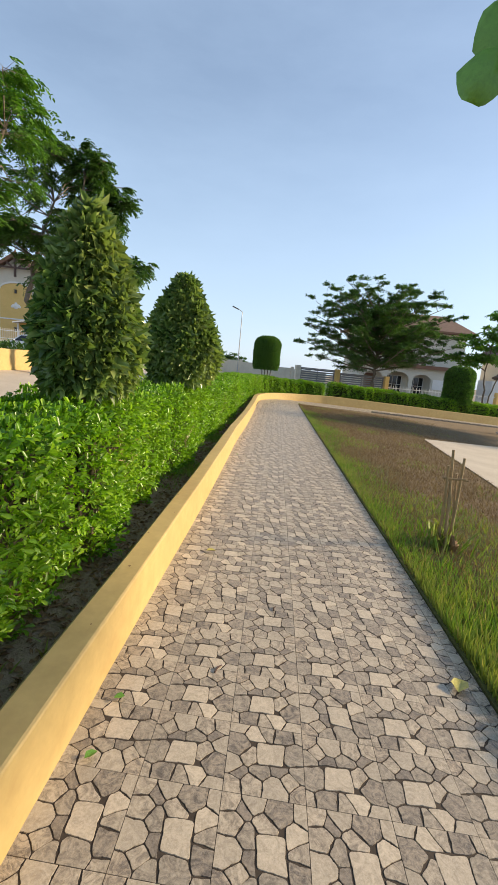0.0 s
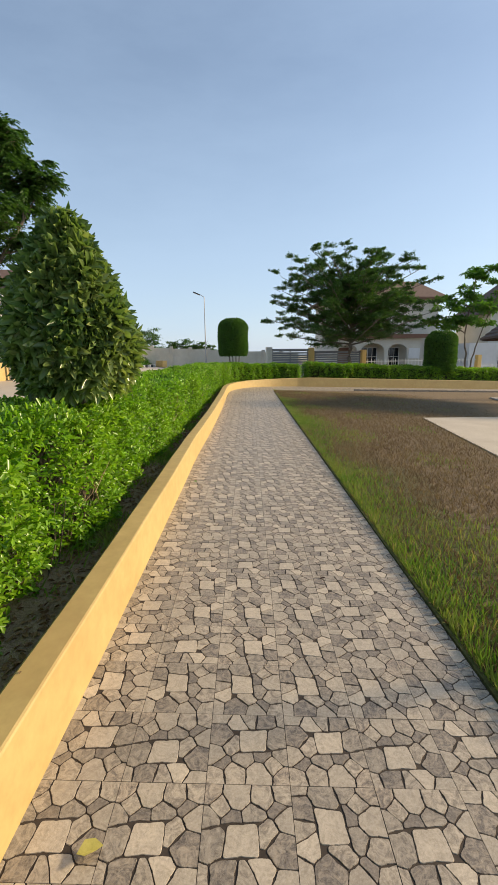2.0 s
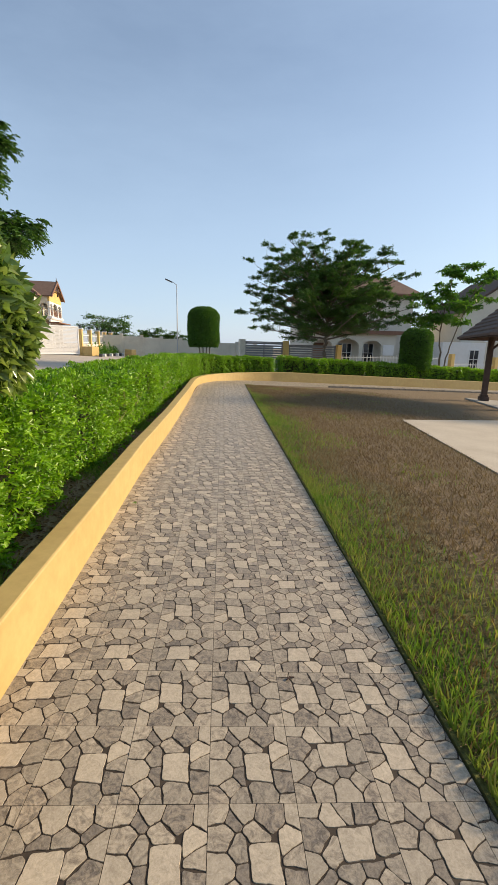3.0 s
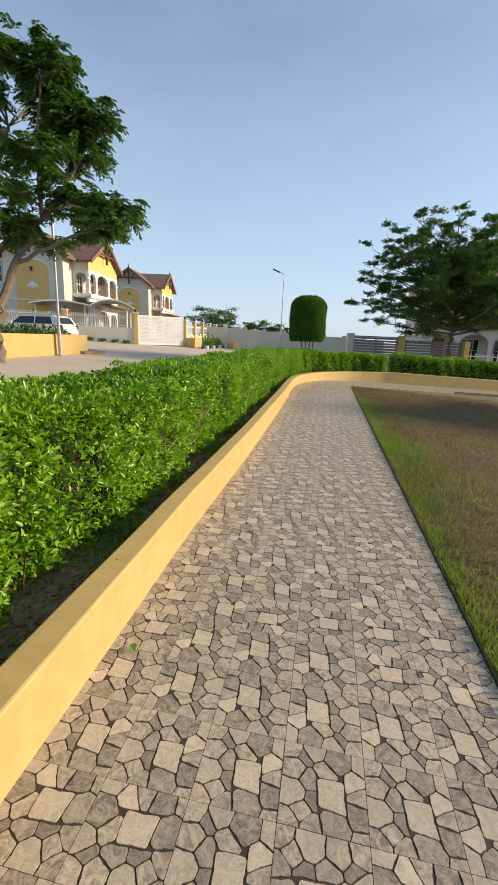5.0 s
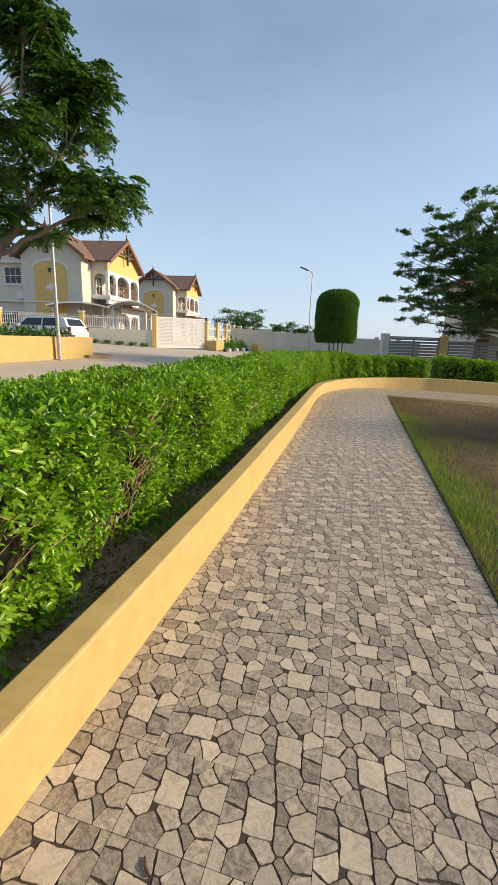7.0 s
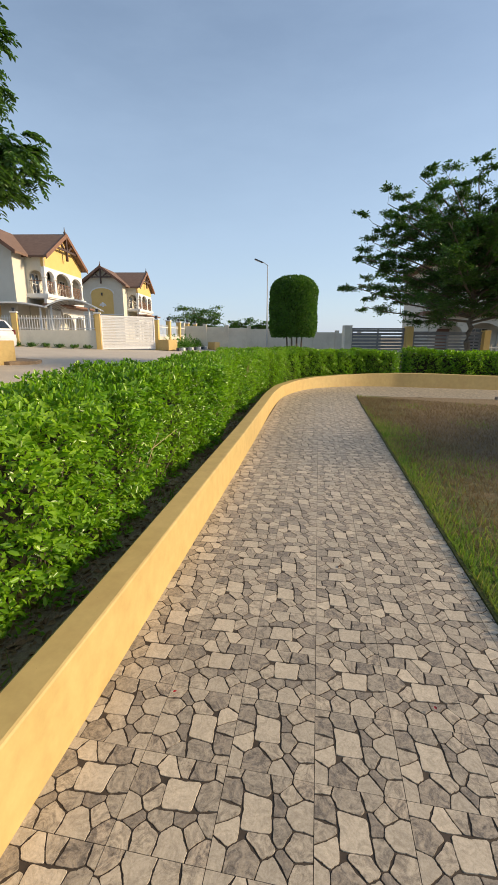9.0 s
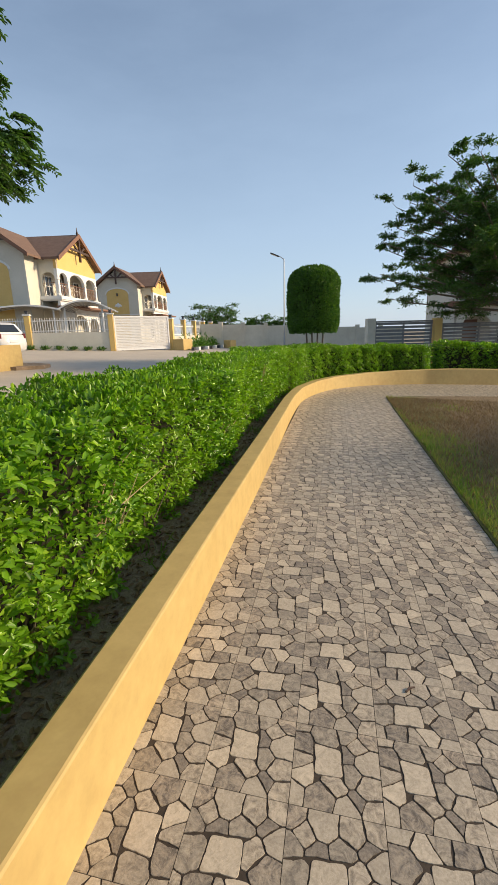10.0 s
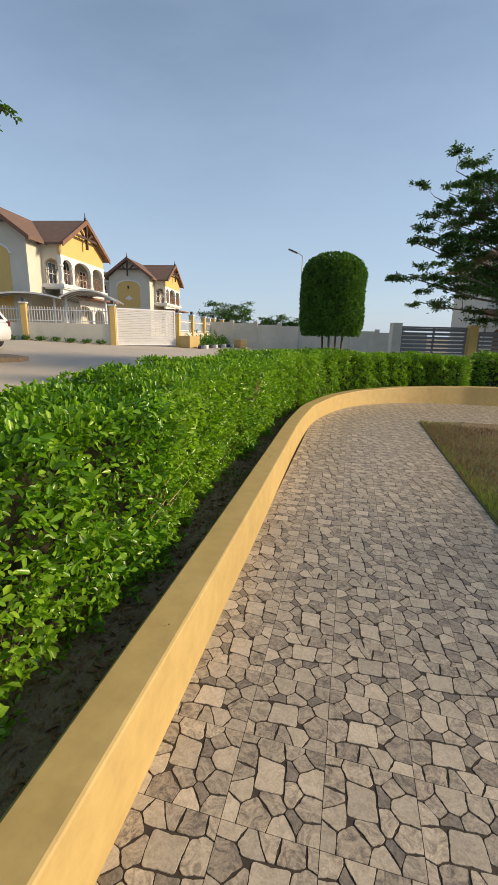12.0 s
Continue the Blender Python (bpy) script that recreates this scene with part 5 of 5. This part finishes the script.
far_house()
h2 = thing("street_house", (23.6, 46.5, -0.9), "pale house with a dark roof behind the gazebo", "house")
bm = bmesh.new()
prism(bm, [(0, 0), (9, 0), (9, 6.4), (4.5, 9.4), (0, 6.4)], 0, 7, lambda u, v, w: (u, w, v))
part("wall", bm, M["cream"], h2)
bm = bmesh.new()
gable_roof(bm, 4.5, 5.2, 6.2, 9.9, -0.5, 7.5, lambda u, v, w: (u, w, v))
part("roof", bm, M["thatch"], h2, "dark shingled roof")
part("annexe", boxes(((-1.0, -1.0, 1.6), (4.2, 3.0, 3.4))), M["white"], h2)
window(h2, lambda u, v, w: (u, w - 2.5, v), -0.4, 0.5, 0.9, 2.6, 0.0, 2)
window(h2, lambda u, v, w: (u, w, v), 2.5, 4.2, 3.6, 5.2, 0.0, 2)

# ---- gazebo ----
gc = Vector((11.45, 18.85))
gyaw = math.atan2(-0.326, 0.945)
gaz = thing("gazebo", (gc.x, gc.y, gz(11.45) + 0.06), "open gazebo with dark wooden posts and steep brown shingled roof", "gazebo", yaw=math.degrees(gyaw))
H, EZ, AZ, HALF, EV = 2.75, 2.50, 5.0, 1.55, 2.60
for sx in (-1, 1):
    for s2 in (-1, 1):
        p = part("post", boxes(((sx * HALF, s2 * HALF, H / 2), (0.20, 0.20, H)), bevel=0.02), M["dark_wood"], gaz)
        part("post_base", boxes(((sx * HALF, s2 * HALF, 0.10), (0.34, 0.34, 0.2)), ((sx * HALF, s2 * HALF, 0.24), (0.27, 0.27, 0.1)), bevel=0.02), M["dark_wood"], p)
        for dx, dy in ((-sx, 0), (0, -s2)):
            part("brace", rod(bmesh.new(), (sx * HALF, s2 * HALF, 2.0), (sx * HALF + dx * 0.6, s2 * HALF + dy * 0.6, 2.6), 0.05, None, 6), M["dark_wood"], gaz)
for s2 in (-1, 1):
    part("beam", boxes(((0, s2 * HALF, H), (2 * HALF + 0.6, 0.14, 0.22))), M["dark_wood"], gaz)
    part("beam", boxes(((s2 * HALF, 0, H + 0.01), (0.14, 2 * HALF + 0.6, 0.22))), M["dark_wood"], gaz)
for q in range(4):
    rot = Matrix.Rotation(q * math.pi / 2, 3, "Z")
    slope_part = part("roof_slope", prism(bmesh.new(), [(-EV + 0.05, 0), (EV - 0.05, 0), (0, 1)], 0.0, 0.03, lambda u, v, w, rot=rot: rot @ Vector((u, -(EV - 0.05) * (1 - v), EZ - 0.09 + (AZ - EZ) * v + w))), M["dark_wood"], gaz, "boarded roof slope under the shingles")
    n = 15
    for k in range(n):
        t0, t1 = k / n, (k + 1) / n
        e0, e1 = EV * (1 - t0) + 0.02, EV * (1 - t1)
        za, zb = EZ + (AZ - EZ) * t0, EZ + (AZ - EZ) * t1
        pts = [(-e0, -e0, za), (e0, -e0, za), (e1, -e1, zb), (-e1, -e1, zb)]
        bm = bmesh.new()
        lo = [bm.verts.new(rot @ Vector((x, y, z - 0.05))) for x, y, z in pts]
        hi = [bm.verts.new(rot @ Vector((x, y, z + (0.035 if j < 2 else 0.0)))) for j, (x, y, z) in enumerate(pts)]
        bm.faces.new(lo)
        bm.faces.new(hi[::-1])
        for j in range(4):
            i = (j + 1) % 4
            bm.faces.new((lo[j], hi[j], hi[i], lo[i]))
        part("shingle_course", bm, M["thatch"], slope_part)
part("ridge_cap", limb(bmesh.new(), [(0, 0, AZ - 0.1), (0, 0, AZ + 0.1), (0, 0, AZ + 0.35)], [0.16, 0.1, 0.03], 8), M["dark_wood"], gaz)

# ---- staked sapling guard on the lawn ----
st = thing("sapling_stakes", (1.42, 5.10, gz(1.42)), "three dry cane stakes tied together round a sapling stump", "stakes")
for a, b, r in (((0.00, -0.03, -0.05), (-0.05, 0.03, 0.96), 0.015), ((0.05, 0.03, -0.05), (0.04, -0.02, 0.90), 0.014), ((-0.03, 0.04, -0.05), (-0.09, -0.02, 0.82), 0.014), ((0.06, -0.01, -0.05), (0.02, 0.04, 0.74), 0.011)):
    part("stake", limb(bmesh.new(), [a, tuple((p + q) / 2 + 0.012 for p, q in zip(a, b)), b], [r * 1.15, r, r * 0.85], 7), M["cane"], st)
part("cross_tie", rod(bmesh.new(), (-0.12, 0, 0.70), (0.12, 0.01, 0.69), 0.010, None, 6), M["cane"], st)
part("cross_tie", rod(bmesh.new(), (-0.08, 0.05, 0.68), (0.08, -0.04, 0.71), 0.009, None, 6), M["cane"], st)
bm = bmesh.new()
limb(bm, [(0.06, -0.05, -0.05), (0.07, -0.05, 0.09), (0.05, -0.04, 0.17)], [0.055, 0.045, 0.02], 8)
part("stump", bm, M["dry_leaf"], st, "dead brown stump of the sapling")
n = 70
rr = np.random.RandomState(9)
part_pos = rr.normal(0, 0.10, (n, 3)) * np.array([1, 1, 0.1])
leaf_cloud("tuft", part_pos, rr.normal(0, 0.35, (n, 3)) + np.array([0, 0, 1.0]), rr.normal(0, 1, (n, 3)), 0.12 + 0.2 * rr.rand(n), np.full(n, 0.012), M["grass"], st, "tuft of long grass")

# ---- fallen leaves and litter ----
def fallen(name, x, y, z, size, mat, label, turn):
    root = thing(name, (x, y, z), label, "leaf", "fallen leaves", yaw=turn)
    leaf_cloud("blade", np.array([(0, 0, 0.012)]), np.array([(1.0, 0, 0.05)]), np.array([(0, 0.1, 1.0)]), np.array([size]), np.array([size * 0.7]), M[mat], root, fold=0.2)


fallen("fallen_leaf", 0.74, 3.12, gz(0.74) + 0.012, 0.12, "yellow_leaf", "yellow fallen leaf on the paving", 60)
fallen("fallen_leaf", -0.70, 4.25, gz(-0.7) + 0.012, 0.075, "yellow_leaf", "yellow fallen leaf on the paving", 20)
fallen("fallen_leaf", -0.79, 7.95, gz(-0.8) + 0.012, 0.06, "green_leaf", "small green fallen leaf on the paving", 130)
fallen("fallen_leaf", -0.84, 2.45, gz(-0.8) + 0.012, 0.05, "green_leaf", "small green fallen leaf on the paving", 50)
fallen("fallen_leaf", -0.80, 2.75, gz(-0.8) + 0.012, 0.045, "green_leaf", "small green fallen leaf on the paving", 200)
fallen("fallen_petal", -0.62, 12.02, gz(-0.62) + 0.012, 0.018, "red_lens", "small red petal on the paving", 35)
fallen("fallen_petal", 0.42, 12.15, gz(0.42) + 0.012, 0.017, "red_lens", "small red petal on the paving", 110)
rr = np.random.RandomState(15)
for x, y, a, ln in ((-0.17, 3.62, 80, 0.05), (-0.44, 3.02, 65, 0.06), (0.30, 5.9, 20, 0.04), (-0.5, 9.4, 130, 0.05), (0.1, 13.2, 40, 0.05), (0.55, 8.2, 95, 0.04)):
    tw = thing("fallen_twig", (x, y, gz(x) + 0.010), "short dark twig lying on the paving", "twig", "fallen twigs", yaw=a)
    part("stick", limb(bmesh.new(), [(-ln / 2, 0, 0), (0, 0.006, 0.003), (ln / 2, 0, 0)], [0.004, 0.005, 0.003], 5), M["dark_wood"], tw)
for k in range(14):
    y = 1.5 + 16 * rr.rand()
    fallen("fallen_leaf", wall_x(y) - 0.03 - 0.12 * rr.rand(), y, TOP + 0.008, 0.010 + 0.012 * rr.rand(), "dry_leaf", "tiny dry leaf scrap on the wall top", 360 * rr.rand())
n = 15000
s = rr.rand(n) * 26 - 3
off = 0.24 + 0.55 * rr.rand(n) ** 0.8
pp = np.array([(wall_x(y) - o, y, gz(-1.3) + 0.055) for y, o in zip(s, off)])
litter = leaf_cloud("leaf_litter", pp, rr.normal(0, 1, (n, 3)) * np.array([1, 1, 0.3]), rr.normal(0, 0.4, (n, 3)) + np.array([0, 0, 1.0]), 0.02 + 0.035 * rr.rand(n), 0.012 + 0.014 * rr.rand(n), M["dry_leaf"], None)
tagged(litter, "dry brown leaf litter on the planting bed", "leaf litter", kind="stuff")
n = 26000
s = rr.rand(n) * 26 - 3
off = 0.27 + 0.42 * rr.rand(n)
k = np.sin(s * 2.3) + np.sin(s * 5.1) + rr.normal(0, 0.5, n) > 0.6 + 1.5 * (s < 5.5) + 1.2 * (s > 12)
pp = np.array([(wall_x(y) - o, y, gz(-1.3) + 0.05) for y, o in zip(s[k], off[k])])
tagged(blades("weeds", pp, 0.025 + 0.06 * rr.rand(len(pp)), 0.05, M["grass"], None, 0.006), "thin weeds along the foot of the hedge", "weeds", kind="stuff")

# ---- grass on the lawn ----
n = 300000
gx = 0.90 + 0.02 + 6.5 * rr.rand(n) ** 1.4
gyy = 0.8 + 21 * rr.rand(n) ** 1.25
lx = np.array([lawn_x(y) for y in gyy])
edge = gx - lx
fresh = (np.exp(-np.clip(edge, 0, 9) / 0.32) * (0.55 + 0.35 * np.sin(gyy * 0.75 + 2.2)) + np.exp(-np.clip(gyy - 2.6, 0, 30) ** 2 / 9.0) * 0.8 + np.exp(-((gyy - 12.6) / 2.2) ** 2 - np.clip(edge, 0, 9) / 0.8) * 0.6)
patch = 0.18 * np.sin(gx * 3.1 + gyy * 1.3) + 0.15 * np.sin(gyy * 2.7 - gx * 1.9)
sand = (gx > 3.35 + (gyy - 6.5) * 0.129) & (gyy > 6.3) & (gyy < 14.25 + 0.3 * (gx - 4.35))
fade = np.clip((7.6 - gx) / 3.0, 0, 1) * np.clip((gyy - 0.6) / 1.2, 0, 1)
ok = (edge > 0.0) & ~sand & (rr.rand(n) < fade)
green = ok & (rr.rand(n) < fresh + 0.7 * patch - 0.10)
dry = ok & ~green & (rr.rand(n) < 0.6)
zz = np.array([gz(x) for x in gx]) + 0.01
pos = np.stack([gx, gyy, zz], 1)
hgt = (0.025 + 0.05 * rr.rand(n)) * (1 + 0.9 * np.exp(-np.clip(gyy - 3, 0, 30) / 2.0))
tagged(blades("lawn_grass", pos[green], hgt[green], 0.035, M["grass"], None, 0.0045), "fresh green grass along the paving", "grass", kind="stuff")
tagged(blades("dry_lawn_grass", pos[dry], hgt[dry] * 0.7, 0.04, M["dry_grass"], None, 0.0045), "dry brown trodden grass", "grass", kind="stuff")


# ---- paving: square tiles with a printed relief of crazy paving ----
TS = 0.292
COL0 = -0.055                                        # one long joint of the tile grid
ROW0 = 4.483


def clip_half(poly, a, b, c):
    """The part of a polygon where a x + b y <= c."""
    out = []
    for (x0, y0), (x1, y1) in zip(poly, poly[1:] + poly[:1]):
        d0, d1 = a * x0 + b * y0 - c, a * x1 + b * y1 - c
        if d0 <= 0:
            out.append((x0, y0))
        if d0 * d1 < 0:
            t = d0 / (d0 - d1)
            out.append((x0 + (x1 - x0) * t, y0 + (y1 - y0) * t))
    return out


# the stones printed on every tile: middle, rough radius and tone (0 light, 1 middle, 2 blotched brown, 3 dark)
SEEDS = [(0.09, 0.90, 0.11, 1), (0.40, 0.94, 0.12, 0), (0.265, 0.83, 0.06, 3), (0.67, 0.87, 0.16, 2), (0.95, 0.86, 0.08, 0),
         (0.13, 0.67, 0.12, 1), (0.53, 0.71, 0.11, 1), (0.335, 0.56, 0.09, 1), (0.84, 0.64, 0.12, 0), (0.93, 0.48, 0.10, 1), (0.115, 0.37, 0.15, 0),
         (0.23, 0.19, 0.10, 1), (0.375, 0.325, 0.05, 3), (0.90, 0.25, 0.13, 2), (0.64, 0.11, 0.15, 1), (0.09, 0.06, 0.12, 2), (0.37, 0.05, 0.09, 1), (0.92, 0.03, 0.07, 1)]
BLOCK = [(0.440, 0.268), (0.772, 0.232), (0.752, 0.618), (0.415, 0.600)]     # the one large square stone


def stone_cells():
    """The block, and cells of the seeds around it, larger ones pushing smaller ones back, drawn in by half a joint and rounded at their corners."""
    cells, half = [], 0.0070
    sides = []
    for (x0, y0), (x1, y1) in zip(BLOCK, BLOCK[1:] + BLOCK[:1]):
        e = math.hypot(x1 - x0, y1 - y0)
        a, b = (y1 - y0) / e, (x0 - x1) / e
        sides.append((a, b, a * x0 + b * y0))
    for i, (x, y, r, tone) in enumerate([(0.59, 0.41, 0, 0)] + SEEDS):
        poly = [(0.0, 0.0), (1.0, 0.0), (1.0, 1.0), (0.0, 1.0)]
        if i == 0:
            for a, b, c in sides:
                poly = clip_half(poly, a, b, c - half)
        else:
            a, b, c = max(sides, key=lambda q: q[0] * x + q[1] * y - q[2])
            poly = clip_half(poly, -a, -b, -c - half)
            for j, (x2, y2, r2, _) in enumerate(SEEDS):
                if j != i - 1 and len(poly) >= 3:
                    a, b = x2 - x, y2 - y
                    d = math.hypot(a, b)
                    poly = clip_half(poly, a / d, b / d, (a * x + b * y) / d + (d * d + r * r - r2 * r2) / (2 * d) - half)
        if len(poly) < 3:
            continue
        on = lambda p: min(p[0], p[1], 1 - p[0], 1 - p[1]) < 1e-6
        # a slight bow in every free side
        bowed = []
        for k, (p, q) in enumerate(zip(poly, poly[1:] + poly[:1])):
            bowed.append(p)
            if not (on(p) and on(q)) and math.hypot(q[0] - p[0], q[1] - p[1]) > 0.10:
                w = 0.012 * math.sin(i * 2.3 + k * 4.1)
                bowed.append(((p[0] + q[0]) / 2 + (q[1] - p[1]) * w * 4, (p[1] + q[1]) / 2 - (q[0] - p[0]) * w * 4))
        poly = [(min(max(p[0], 0.0), 1.0), min(max(p[1], 0.0), 1.0)) for p in bowed]
        soft = []
        for k, p in enumerate(poly):
            if on(p):
                soft.append(p)
                continue
            for q, f in ((poly[k - 1], 0.19), (poly[k - 1], 0.06), (poly[(k + 1) % len(poly)], 0.06), (poly[(k + 1) % len(poly)], 0.19)):
                pull = 0.03 if f < 0.1 else 0.0
                cx, cy = x - p[0], y - p[1]
                soft.append((p[0] + (q[0] - p[0]) * f + cx * pull, p[1] + (q[1] - p[1]) * f + cy * pull))
        cells.append((soft, tone))
    return cells


STONES = stone_cells()


def tile_mesh(turn, cut=1.0):
    """One tile, its pattern turned by quarter turns and cut off at a share of its width: stones proud of dark joints."""
    verts, faces, mats = [], [], []
    lo, hi, right = 0.003, 0.997, cut - 0.003
    rim = [(lo, lo), (right, lo), (right, hi), (lo, hi)]
    at = lambda x, y, z: ((x - 0.5) * TS, (y - 0.5) * TS, z)
    verts += [at(x, y, -0.012) for x, y in rim] + [at(x, y, -0.0012) for x, y in rim]
    faces += [(4, 5, 6, 7)] + [(j, (j + 1) % 4, 4 + (j + 1) % 4, 4 + j) for j in range(4)]
    mats += [4] * 5
    ca, sa = ((1, 0), (0, 1), (-1, 0), (0, -1))[turn]
    for stone, tone in STONES:
        poly = [((x - 0.5) * ca - (y - 0.5) * sa + 0.5, (x - 0.5) * sa + (y - 0.5) * ca + 0.5) for x, y in stone]
        if cut < 1.0:
            poly = clip_half(poly, 1.0, 0.0, cut - 0.003)
        if len(poly) < 3:
            continue
        k0, m = len(verts), len(poly)
        cx, cy = sum(p[0] for p in poly) / m, sum(p[1] for p in poly) / m
        for lift, pull in ((-0.0012, 0.0), (0.0012, 0.02)):
            for x, y in poly:
                x, y = x + (cx - x) * pull, y + (cy - y) * pull
                verts.append(at(min(max(x, lo), right), min(max(y, lo), hi), lift))
        faces.append(tuple(range(k0 + m, k0 + 2 * m)))
        mats.append(tone)
        for j in range(m):
            q = (j + 1) % m
            faces.append((k0 + j, k0 + q, k0 + m + q, k0 + m + j))
            mats.append(tone)
    return verts, faces, mats


EDGE_CUT = 0.24
TILES = [tile_mesh(k) for k in range(4)] + [tile_mesh(k, EDGE_CUT) for k in range(4)]
TM = ("stone_light", "stone_mid", "stone_brown", "stone_dark", "joint")
tile_data = []
for v, f, mi in TILES:
    me = bpy.data.meshes.new("tile")
    me.from_pydata(v, [], f)
    for t in TM:
        me.materials.append(M[t])
    me.polygons.foreach_set("material_index", mi)
    tile_data.append(me)
paving = sheet("paving", [(p.x - 0.02, p.y) for p in WALL] + [(24, 28.7)] + [(p.x + 0.06, p.y) for p in reversed(LAWN_EDGE)], M["joint"], -0.008, "garden path paved with grey stone-pattern tiles", "pavement")
rr = np.random.RandomState(8)
tilt = math.atan(SLOPE)
far_v, far_f, far_m = [], [], []
slope = Matrix.Rotation(-tilt, 4, "Y")
for row in range(-28, 93):
    y = ROW0 + TS * (row + 0.5)
    usual = rr.randint(4)
    for col in range(-3, 84):
        x = COL0 + TS * (col + 0.5)
        turn = usual if rr.rand() < 0.62 else rr.randint(4)
        if x < wall_x(y) - 0.16 and y < 24 or x > lawn_x(y) + 0.16:
            continue
        border = y < 20.6 and col == 3                  # the narrow cut strip along the lawn
        k = turn + 4 if border else turn
        m = Matrix.Translation((x, y, gz(x) + 0.004 + rr.normal(0, 0.0004))) @ slope
        if 2.0 <= y <= 14.0 and -0.95 < x < 1.05:
            o = new("tile", tile_data[k])
            o.parent = paving
            o.matrix_basis = m
        else:
            v, f, mi = TILES[k]
            b = len(far_v)
            mm = np.array(m)
            vv = np.array(v) @ mm[:3, :3].T + mm[:3, 3]
            far_v += vv.tolist()
            far_f += [tuple(i + b for i in q) for q in f]
            far_m += mi
me = bpy.data.meshes.new("far_tiles")
me.from_pydata(far_v, [], far_f)
for t in TM:
    me.materials.append(M[t])
me.polygons.foreach_set("material_index", far_m)
o = new("far_tiles", me)
o.parent = paving
tagged(o, kind="stuff")
